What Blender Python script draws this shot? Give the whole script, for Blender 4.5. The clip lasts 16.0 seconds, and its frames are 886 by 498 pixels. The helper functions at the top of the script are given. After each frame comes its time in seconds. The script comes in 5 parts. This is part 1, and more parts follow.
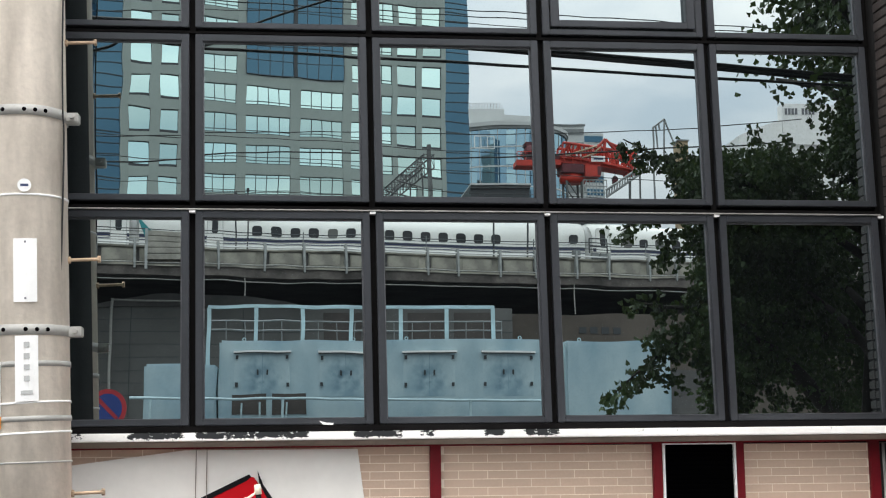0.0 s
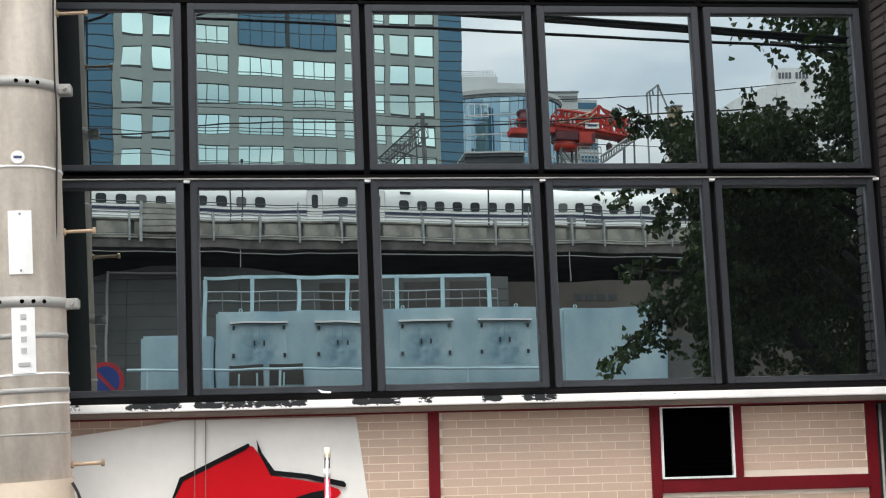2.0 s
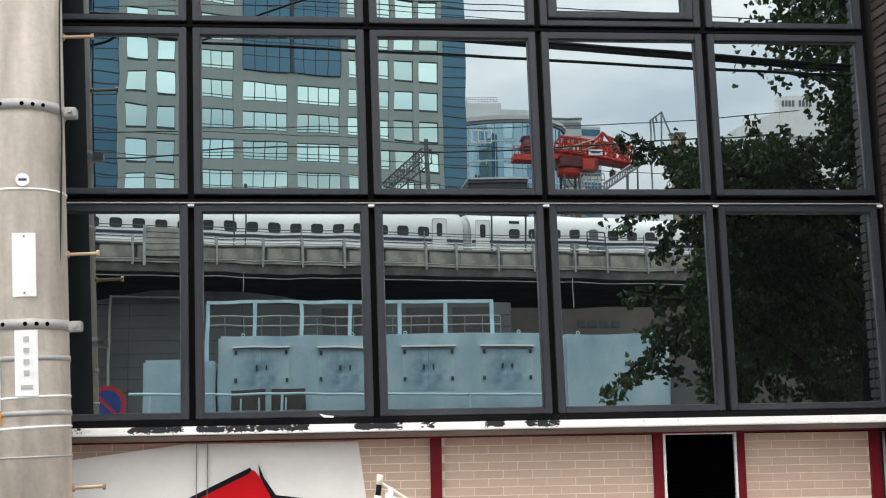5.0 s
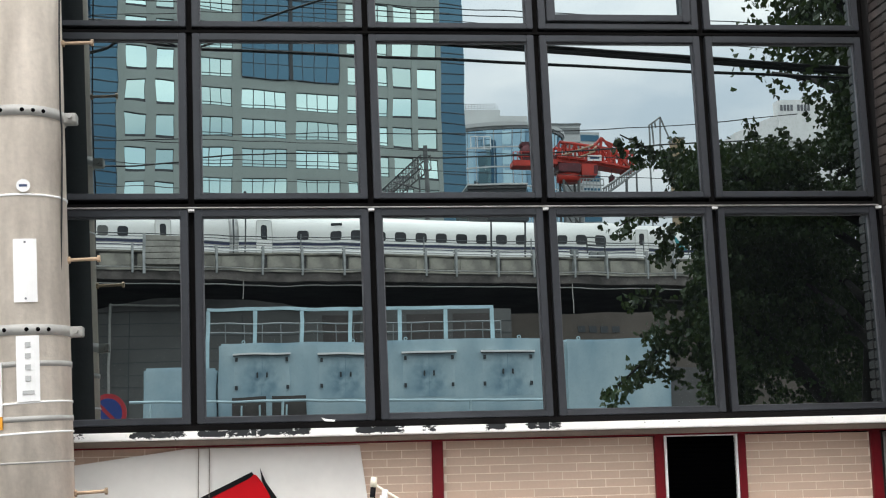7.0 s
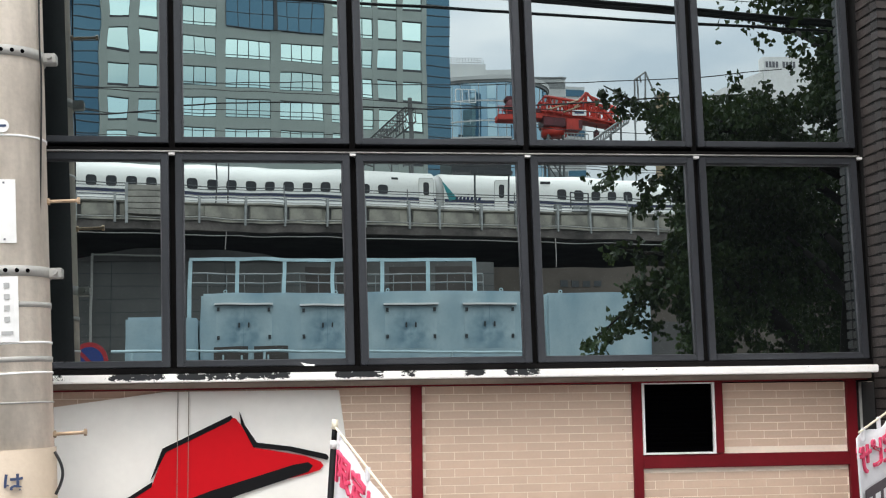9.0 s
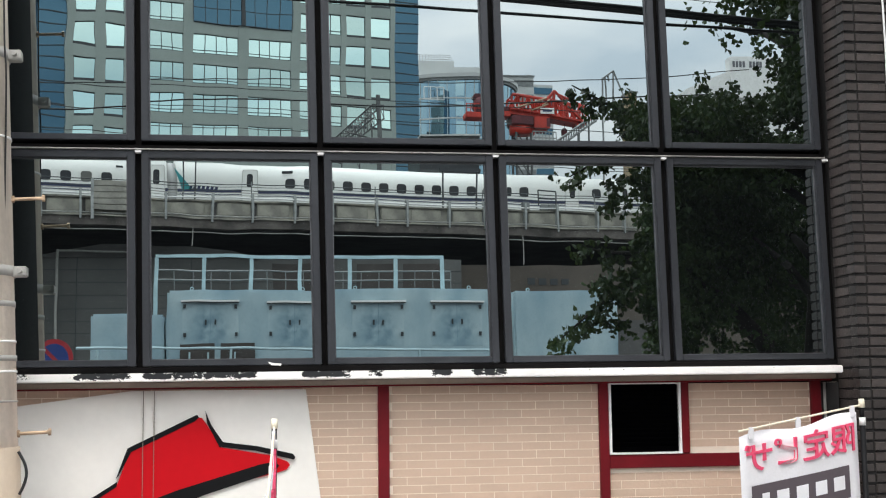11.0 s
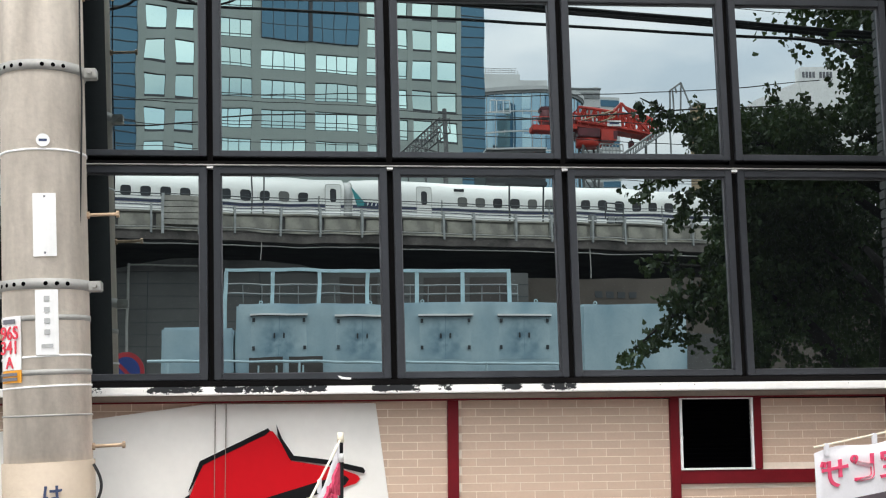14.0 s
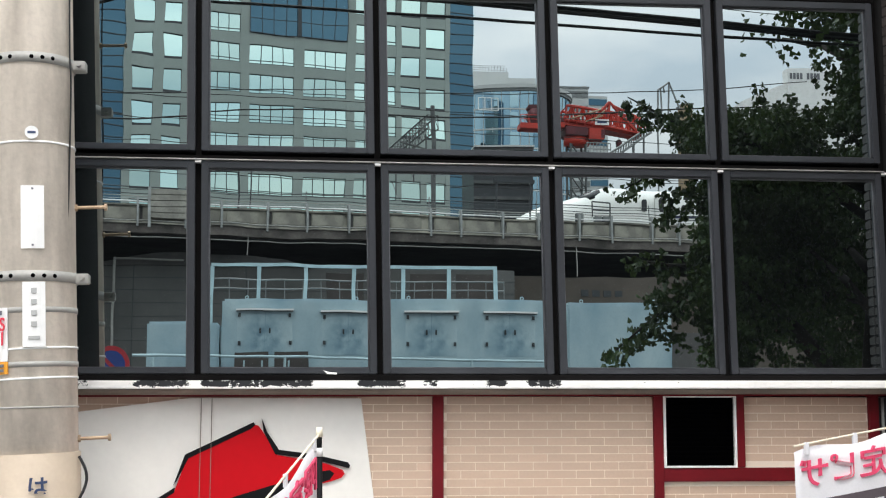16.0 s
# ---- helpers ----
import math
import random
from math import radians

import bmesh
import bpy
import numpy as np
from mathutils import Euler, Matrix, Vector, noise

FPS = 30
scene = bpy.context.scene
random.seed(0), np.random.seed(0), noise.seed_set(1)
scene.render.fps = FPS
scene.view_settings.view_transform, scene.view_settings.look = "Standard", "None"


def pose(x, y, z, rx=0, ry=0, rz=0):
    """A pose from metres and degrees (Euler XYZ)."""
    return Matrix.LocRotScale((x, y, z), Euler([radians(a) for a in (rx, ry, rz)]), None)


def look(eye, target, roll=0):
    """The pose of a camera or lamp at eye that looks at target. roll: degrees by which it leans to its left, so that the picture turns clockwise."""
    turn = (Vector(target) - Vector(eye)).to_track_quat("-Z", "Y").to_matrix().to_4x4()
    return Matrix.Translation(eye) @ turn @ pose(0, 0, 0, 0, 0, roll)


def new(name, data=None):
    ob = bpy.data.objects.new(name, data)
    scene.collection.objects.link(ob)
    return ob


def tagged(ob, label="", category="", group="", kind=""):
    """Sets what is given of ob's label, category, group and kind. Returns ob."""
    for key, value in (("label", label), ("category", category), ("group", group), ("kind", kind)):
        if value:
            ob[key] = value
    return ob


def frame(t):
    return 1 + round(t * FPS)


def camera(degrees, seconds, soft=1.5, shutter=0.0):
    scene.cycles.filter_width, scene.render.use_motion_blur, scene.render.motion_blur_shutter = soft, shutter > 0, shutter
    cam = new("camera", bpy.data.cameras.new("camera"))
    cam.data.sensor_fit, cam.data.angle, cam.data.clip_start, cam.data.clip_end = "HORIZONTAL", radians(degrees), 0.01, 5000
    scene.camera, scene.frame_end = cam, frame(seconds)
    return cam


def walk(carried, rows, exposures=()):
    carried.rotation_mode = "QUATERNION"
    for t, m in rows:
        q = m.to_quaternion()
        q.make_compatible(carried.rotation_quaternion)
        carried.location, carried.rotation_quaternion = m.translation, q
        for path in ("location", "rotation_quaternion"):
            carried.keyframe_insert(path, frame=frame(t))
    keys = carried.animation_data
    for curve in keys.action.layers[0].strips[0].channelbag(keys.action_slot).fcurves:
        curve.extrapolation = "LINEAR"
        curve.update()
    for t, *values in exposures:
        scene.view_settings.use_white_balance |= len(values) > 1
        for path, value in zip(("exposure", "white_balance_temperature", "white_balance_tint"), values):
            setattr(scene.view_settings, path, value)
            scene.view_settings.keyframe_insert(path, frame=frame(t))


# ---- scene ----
cam = camera(36.96, 16.0, soft=1.15)
EYE = (0.0, -6.02, 2.1)
TURNS = [  # seconds, sideways, forwards, upwards in metres, yaw, pitch, roll in degrees
    (0.0, 0.0078, -0.0012, 0.0467, -6.837, 8.640, 0.495),
    (0.5, 0.0054, -0.0071, 0.0409, -6.692, 8.145, 0.125),
    (1.0, 0.0027, -0.0068, 0.0423, -6.794, 7.640, 0.476),
    (1.5, 0.0067, -0.0048, 0.0445, -6.922, 7.566, 1.109),
    (2.0, 0.0056, 0.0049, 0.0389, -6.942, 7.296, 1.261),
    (2.5, 0.0036, -0.0009, 0.0333, -6.825, 6.868, 1.281),
    (3.0, 0.0020, 0.0013, 0.0353, -6.649, 7.063, 1.203),
    (3.5, 0.0031, 0.0008, 0.0348, -6.412, 7.476, 1.106),
    (4.0, -0.0010, 0.0013, 0.0341, -6.496, 7.971, 0.847),
    (4.5, -0.0005, -0.0004, 0.0346, -6.673, 8.093, 1.009),
    (5.0, 0.0033, 0.0055, 0.0347, -6.859, 8.412, 0.927),
    (5.2, -0.0027, -0.0077, 0.0332, -6.904, 8.595, 0.866),
    (7.3, 0.0015, 0.0000, 0.0180, -6.840, 8.696, 1.360),
    (7.5, 0.0025, 0.0027, 0.0155, -6.982, 8.477, 1.259),
    (8.0, 0.0036, -0.0107, -0.0130, -7.503, 7.864, 0.555),
    (8.5, 0.0066, -0.0043, -0.0126, -7.614, 7.210, 0.434),
    (9.0, 0.0120, -0.0018, -0.0150, -7.607, 6.685, 0.781),
    (11.5, 0.0119, 0.0049, -0.0005, -9.225, 6.541, 0.722),
    (12.0, 0.0098, 0.0195, 0.0006, -9.219, 6.699, 0.902),
    (12.5, 0.0065, 0.0165, 0.0001, -7.832, 7.065, 0.819),
    (13.0, -0.0019, 0.0087, 0.0003, -6.766, 7.037, 0.559),
    (13.5, -0.0036, -0.0032, -0.0000, -6.446, 6.963, 0.567),
    (14.0, -0.0000, 0.0000, -0.0000, -6.157, 7.151, 0.494),
    (14.5, -0.0012, -0.0016, -0.0010, -5.614, 7.339, 0.358),
    (15.0, -0.0024, -0.0050, -0.0034, -5.783, 7.063, 0.092),
    (15.5, -0.0079, -0.0107, -0.0027, -6.269, 6.917, -0.248),
    (16.0, -0.0039, -0.0244, -0.0047, -6.804, 7.016, -0.052),
]
walk(cam, [(t, pose(EYE[0] + x, EYE[1] + y, EYE[2] + z, 90 + p, r, a)) for t, x, y, z, a, p, r in TURNS])

# ---- light ----
world = bpy.data.worlds.new("overcast_sky")
scene.world = world
world.use_nodes = True
wn, wl = world.node_tree.nodes, world.node_tree.links
wn.clear()
sky = wn.new("ShaderNodeTexSky")
sky.sky_type, sky.sun_disc = "NISHITA", False
sky.sun_elevation, sky.sun_rotation = radians(60), radians(195)
w_out, w_bg = wn.new("ShaderNodeOutputWorld"), wn.new("ShaderNodeBackground")
w_co, w_map = wn.new("ShaderNodeTexCoord"), wn.new("ShaderNodeMapping")
w_map.inputs["Scale"].default_value = (2.6, 2.2, 7.0)
w_map.inputs["Location"].default_value = (0.9, 0.0, 0.4)
w_noise, w_ramp = wn.new("ShaderNodeTexNoise"), wn.new("ShaderNodeValToRGB")
w_noise.inputs["Scale"].default_value, w_noise.inputs["Detail"].default_value = 1.6, 5.0
w_ramp.color_ramp.elements[0].position, w_ramp.color_ramp.elements[0].color = 0.34, (5.9, 6.8, 7.7, 1)
w_ramp.color_ramp.elements[1].position, w_ramp.color_ramp.elements[1].color = 0.62, (10.3, 10.4, 10.5, 1)
w_mix = wn.new("ShaderNodeMix")
w_mix.data_type = "RGBA"
w_mix.inputs["Factor"].default_value = 0.86
wl.new(w_co.outputs["Generated"], w_map.inputs["Vector"])
wl.new(w_map.outputs["Vector"], w_noise.inputs["Vector"])
wl.new(w_noise.outputs["Fac"], w_ramp.inputs["Fac"])
wl.new(sky.outputs["Color"], w_mix.inputs["A"])
w_sep, w_rng, w_mul = wn.new("ShaderNodeSeparateXYZ"), wn.new("ShaderNodeMapRange"), wn.new("ShaderNodeVectorMath")
w_rng.inputs["From Min"].default_value, w_rng.inputs["From Max"].default_value = 0.0, 1.0
w_rng.inputs["To Min"].default_value, w_rng.inputs["To Max"].default_value = 0.58, 3.3
w_mul.operation = "MULTIPLY"
wl.new(w_co.outputs["Generated"], w_sep.inputs[0])
wl.new(w_sep.outputs["Z"], w_rng.inputs["Value"])
wl.new(w_ramp.outputs["Color"], w_mul.inputs[0])
wl.new(w_rng.outputs["Result"], w_mul.inputs[1])
wl.new(w_mul.outputs["Vector"], w_mix.inputs["B"])
wl.new(w_mix.outputs["Result"], w_bg.inputs["Color"])
w_bg.inputs["Strength"].default_value = 0.15
wl.new(w_bg.outputs["Background"], w_out.inputs["Surface"])

sun = new("sun", bpy.data.lights.new("sun", "SUN"))
sun.data.energy, sun.data.angle, sun.data.color = 1.05, radians(20), (1.0, 0.97, 0.92)
sun.matrix_world = look((-6, -22, 40), (0, 0, 0))
scene.view_settings.exposure = 0.16
scene.view_settings.use_white_balance = True
scene.view_settings.white_balance_temperature, scene.view_settings.white_balance_tint = 6750, 11.0


# ---- materials ----
def mat(name, col, rough=0.6, metal=0.0, var=0.18, big=1.2, fine=40.0, bump=0.15, tint=None, spec=0.5, rnd=0.0, drip=0.0):
    """A surface with stains at a large scale, grain at a fine one and a little relief."""
    m = bpy.data.materials.new(name)
    m.use_nodes = True
    n, l = m.node_tree.nodes, m.node_tree.links
    b = n["Principled BSDF"]
    b.inputs["Roughness"].default_value, b.inputs["Metallic"].default_value = rough, metal
    b.inputs["Specular IOR Level"].default_value = spec
    co = n.new("ShaderNodeTexCoord")
    n1, n2 = n.new("ShaderNodeTexNoise"), n.new("ShaderNodeTexNoise")
    n1.inputs["Scale"].default_value, n1.inputs["Detail"].default_value = big, 6.0
    n2.inputs["Scale"].default_value, n2.inputs["Detail"].default_value = fine, 3.0
    l.new(co.outputs["Object"], n1.inputs["Vector"])
    l.new(co.outputs["Object"], n2.inputs["Vector"])
    if drip:
        mp = n.new("ShaderNodeMapping")
        mp.inputs["Scale"].default_value = (1, 1, drip)
        l.new(co.outputs["Object"], mp.inputs[0])
        l.new(mp.outputs[0], n1.inputs["Vector"])
    ramp = n.new("ShaderNodeValToRGB")
    lo = tuple(c * (1 - var) for c in (tint or col))
    hi = tuple(min(1, c * (1 + var * 0.6)) for c in col)
    ramp.color_ramp.elements[0].position, ramp.color_ramp.elements[0].color = 0.32, (*lo, 1)
    ramp.color_ramp.elements[1].position, ramp.color_ramp.elements[1].color = 0.66, (*hi, 1)
    l.new(n1.outputs["Fac"], ramp.inputs["Fac"])
    hsv = n.new("ShaderNodeHueSaturation")
    l.new(ramp.outputs["Color"], hsv.inputs["Color"])
    add = n.new("ShaderNodeMapRange")
    add.inputs["To Min"].default_value, add.inputs["To Max"].default_value = 1 - var * 0.6, 1 + var * 0.6
    l.new(n2.outputs["Fac"], add.inputs["Value"])
    last = add.outputs["Result"]
    if rnd:
        info, rr, mul = n.new("ShaderNodeObjectInfo"), n.new("ShaderNodeMapRange"), n.new("ShaderNodeMath")
        rr.inputs["To Min"].default_value, rr.inputs["To Max"].default_value = 1 - rnd, 1 + rnd
        mul.operation = "MULTIPLY"
        l.new(info.outputs["Random"], rr.inputs["Value"])
        l.new(last, mul.inputs[0])
        l.new(rr.outputs["Result"], mul.inputs[1])
        last = mul.outputs["Value"]
    l.new(last, hsv.inputs["Value"])
    l.new(hsv.outputs["Color"], b.inputs["Base Color"])
    if bump:
        bp = n.new("ShaderNodeBump")
        bp.inputs["Strength"].default_value, bp.inputs["Distance"].default_value = bump, 0.01
        l.new(n2.outputs["Fac"], bp.inputs["Height"])
        l.new(bp.outputs["Normal"], b.inputs["Normal"])
    return m


def mirror_glass(name, gloss, body, share, rnd=0.0):
    """Coated glass: a clear mirror film over a dark body."""
    m = bpy.data.materials.new(name)
    m.use_nodes = True
    n, l = m.node_tree.nodes, m.node_tree.links
    n.clear()
    out, mix = n.new("ShaderNodeOutputMaterial"), n.new("ShaderNodeMixShader")
    g, d = n.new("ShaderNodeBsdfGlossy"), n.new("ShaderNodeBsdfDiffuse")
    g.inputs["Color"].default_value, g.inputs["Roughness"].default_value = (*gloss, 1), 0.0
    d.inputs["Color"].default_value = (*body, 1)
    mix.inputs["Fac"].default_value = share
    if rnd:
        info, rr, hv = n.new("ShaderNodeObjectInfo"), n.new("ShaderNodeMapRange"), n.new("ShaderNodeHueSaturation")
        rr.inputs["To Min"].default_value, rr.inputs["To Max"].default_value = 1 - rnd, 1 + rnd
        hv.inputs["Color"].default_value = (*gloss, 1)
        l.new(info.outputs["Random"], rr.inputs["Value"])
        l.new(rr.outputs["Result"], hv.inputs["Value"])
        l.new(hv.outputs["Color"], g.inputs["Color"])
    l.new(d.outputs["BSDF"], mix.inputs[1])
    l.new(g.outputs["BSDF"], mix.inputs[2])
    l.new(mix.outputs["Shader"], out.inputs["Surface"])
    return m


def peeling(name, paint, under):
    """White paint that has flaked off in patches along its upper edge."""
    m = mat(name, paint, 0.5, 0, 0.08, 5, 90, 0.05)
    n, l = m.node_tree.nodes, m.node_tree.links
    b = n["Principled BSDF"]
    src = b.inputs["Base Color"].links[0].from_socket
    co, no, sep = n.new("ShaderNodeTexCoord"), n.new("ShaderNodeTexNoise"), n.new("ShaderNodeSeparateXYZ")
    mp = n.new("ShaderNodeMapping")
    mp.inputs["Scale"].default_value = (1.0, 1.0, 1.6)
    no.inputs["Scale"].default_value, no.inputs["Detail"].default_value = 34.0, 9.0
    no.inputs["Roughness"].default_value = 0.72
    l.new(co.outputs["Object"], sep.inputs[0])
    l.new(co.outputs["Object"], mp.inputs[0])
    l.new(mp.outputs[0], no.inputs["Vector"])
    # flaked stretches along the ledge, in metres from its end
    rx = n.new("ShaderNodeMapRange")
    rx.inputs["From Min"].default_value, rx.inputs["From Max"].default_value = 3.4, 6.0
    l.new(sep.outputs["X"], rx.inputs["Value"])
    st = n.new("ShaderNodeValToRGB")
    st.color_ramp.elements[0].color = (0.05, 0.05, 0.05, 1)
    st.color_ramp.elements.remove(st.color_ramp.elements[1])
    for x0, x1, v in ((3.55, 3.66, 0.55), (3.84, 4.07, 1.0), (4.13, 4.62, 1.0), (4.82, 5.05, 1.0), (5.12, 5.19, 0.85), (5.40, 5.50, 0.95), (5.60, 5.76, 1.0)):
        for x, w in ((x0 - 0.02, 0.05), (x0 + 0.015, v), (x1 - 0.015, v), (x1 + 0.02, 0.05)):
            e = st.color_ramp.elements.new((x - 3.4) / 2.6)
            e.color = (w, w, w, 1)
    l.new(rx.outputs["Result"], st.inputs["Fac"])
    rx2 = n.new("ShaderNodeMapRange")
    rx2.inputs["To Min"].default_value, rx2.inputs["To Max"].default_value = -0.22, 0.085
    l.new(st.outputs["Color"], rx2.inputs["Value"])
    rx = rx2
    rz = n.new("ShaderNodeMapRange")
    # bare along the middle of the face, paint left at both edges
    off, mid = n.new("ShaderNodeMath"), n.new("ShaderNodeMath")
    off.inputs[1].default_value = -0.006
    mid.operation = "ABSOLUTE"
    l.new(sep.outputs["Z"], off.inputs[0])
    l.new(off.outputs[0], mid.inputs[0])
    rz.inputs["From Min"].default_value, rz.inputs["From Max"].default_value = 0.009, 0.022
    rz.inputs["To Min"].default_value, rz.inputs["To Max"].default_value = 0.05, -0.22
    l.new(mid.outputs[0], rz.inputs["Value"])
    a1, a2, gt = n.new("ShaderNodeMath"), n.new("ShaderNodeMath"), n.new("ShaderNodeMath")
    l.new(no.outputs["Fac"], a1.inputs[0])
    l.new(rx.outputs["Result"], a1.inputs[1])
    l.new(a1.outputs[0], a2.inputs[0])
    l.new(rz.outputs["Result"], a2.inputs[1])
    gt.operation = "GREATER_THAN"
    gt.inputs[1].default_value = 0.52
    l.new(a2.outputs[0], gt.inputs[0])
    mix = n.new("ShaderNodeMix")
    mix.data_type = "RGBA"
    mix.inputs["B"].default_value = (*under, 1)
    l.new(gt.outputs[0], mix.inputs["Factor"])
    l.new(src, mix.inputs["A"])
    l.new(mix.outputs["Result"], b.inputs["Base Color"])
    return m


FRAME = mat("bronze_aluminium", (0.038, 0.040, 0.046), 0.38, 0.25, 0.3, 2.5, 60, 0.06, drip=0.3)
BEAD = mat("worn_aluminium_bead", (0.13, 0.13, 0.14), 0.4, 0.4, 0.45, 7, 60)
GAP = mat("black_rubber", (0.006, 0.0055, 0.0055), 0.8, spec=0.06)
SILVER = mat("weathered_metal", (0.42, 0.4, 0.38), 0.5, 0.5, 0.35, 6, 50)
GLASS = mirror_glass("coated_glass", (0.775, 0.87, 0.875), (0.0054, 0.0064, 0.0072), 0.475)
LEDGE = peeling("flaking_white_paint", (0.94, 0.91, 0.87), (0.010, 0.011, 0.013))
CREAM = mat("cream_tile", (0.63, 0.455, 0.34), 0.6, 0, 0.10, 5, 70, 0.12, rnd=0.05)
MORTAR = mat("pale_mortar", (0.88, 0.76, 0.63), 0.85, 0, 0.12, 3, 60)
LIP = mat("beige_paint", (0.24, 0.19, 0.155), 0.6, 0, 0.25, 3, 50)
RED = mat("dark_red_paint", (0.15, 0.006, 0.011), 0.5, 0, 0.2, 4, 60, 0.05, spec=0.2)
SIGN_W = mat("white_sign_film", (0.88, 0.845, 0.79), 0.4, 0, 0.06, 2, 30, 0.02)
SIGN_R = mat("red_sign_film", (0.56, 0.006, 0.012), 0.5, 0, 0.06, 2, 30, 0.02, spec=0.12)
SIGN_K = mat("black_sign_film", (0.009, 0.009, 0.010), 0.5, 0, 0.1, 2, 30, 0.02, spec=0.1)
VENT = mat("black_louvre", (0.0016, 0.0016, 0.002), 0.8, bump=0, spec=0.0)
WHITE = mat("white_paint", (0.84, 0.83, 0.81), 0.4, 0, 0.08, 4, 40, 0.03)
DARK_BRICK = mat("dark_brown_brick", (0.066, 0.054, 0.050), 0.36, 0, 0.3, 7, 90, 0.3, tint=(0.046, 0.041, 0.040), rnd=0.3)
JOINT_AND_SHADE = mat("black_joint_and_shade", (0.02, 0.019, 0.019), 0.9)
CONCRETE = mat("pole_concrete", (0.71, 0.63, 0.54), 0.8, 0, 0.20, 6.0, 45, 0.18, tint=(0.50, 0.435, 0.365), drip=0.22)
WRAP = mat("beige_wrap", (0.44, 0.355, 0.27), 0.6, 0, 0.1, 5, 60)
GALV = mat("galvanised_steel", (0.37, 0.36, 0.335), 0.6, 0.25, 0.18, 8, 70, 0.05)
BOLT = mat("rusty_bolt", (0.42, 0.30, 0.20), 0.55, 0.4, 0.35, 14, 90, 0.1)
ORANGE = mat("orange_sticker", (0.85, 0.36, 0.03), 0.5)
INK = mat("ink", (0.16, 0.16, 0.18), 0.6)
INK_RED = mat("red_ink", (0.72, 0.04, 0.07), 0.6)
INK_BLUE = mat("blue_ink", (0.03, 0.05, 0.12), 0.6)
CLOTH = mat("white_banner_cloth", (0.80, 0.78, 0.80), 0.8, 0, 0.08, 5, 120, 0.1)
IVORY = mat("ivory_plastic", (0.84, 0.76, 0.60), 0.4, 0, 0.08, 4, 40, 0.03)
PINK = mat("pink_print", (0.78, 0.07, 0.16), 0.7)
BAND = mat("brown_print", (0.09, 0.07, 0.08), 0.7)
CABLE = mat("black_cable", (0.012, 0.012, 0.013), 0.6)
ASPHALT = mat("asphalt", (0.05, 0.05, 0.052), 0.9, 0, 0.3, 0.6, 60, 0.3)
PAVING = mat("paving", (0.28, 0.27, 0.26), 0.85, 0, 0.2, 0.8, 40, 0.2)
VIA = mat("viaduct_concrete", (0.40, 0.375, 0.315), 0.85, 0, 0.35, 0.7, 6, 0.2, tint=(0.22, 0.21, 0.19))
# concrete with shade put into its colour, for undersides and dark places
VIA_D = mat("shade_dark_concrete", (0.10, 0.095, 0.092), 0.9, 0, 0.35, 0.5, 5, 0.2)
BOARD = mat("weathered_board", (0.34, 0.32, 0.28), 0.85, 0, 0.3, 1.5, 12, 0.1)
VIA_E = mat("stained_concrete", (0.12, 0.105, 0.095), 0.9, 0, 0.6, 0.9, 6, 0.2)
STEEL_L = mat("pale_steel", (0.40, 0.41, 0.40), 0.55, 0.3, 0.25, 2, 20)
STEEL_D = mat("dark_lattice_steel", (0.10, 0.105, 0.105), 0.6, 0.2, 0.3, 2, 20)
STEEL = mat("grey_steel", (0.22, 0.23, 0.23), 0.55, 0.3, 0.2, 2, 20)
T_WHITE = mat("train_white", (0.86, 0.855, 0.81), 0.28, 0, 0.04, 0.3, 4, 0.0)
T_BLUE = mat("train_blue", (0.012, 0.022, 0.075), 0.3, 0, 0.05, 0.3, 4, 0.0)
T_GREY = mat("train_grey", (0.42, 0.42, 0.41), 0.5, 0, 0.1, 1, 8)
T_BLIND = mat("train_window_blind", (0.13, 0.13, 0.12), 0.3, 0, 0.1, 1, 5, 0.0)
T_GLASS = mat("train_window", (0.02, 0.022, 0.025), 0.15, 0, 0.1, 1, 5, 0.0)
TEAL = mat("teal_mark", (0.02, 0.25, 0.27), 0.4)
BLUE = mat("pale_blue_steel", (0.42, 0.53, 0.56), 0.5, 0, 0.14, 1.1, 14, 0.08, tint=(0.29, 0.44, 0.52), drip=0.6)


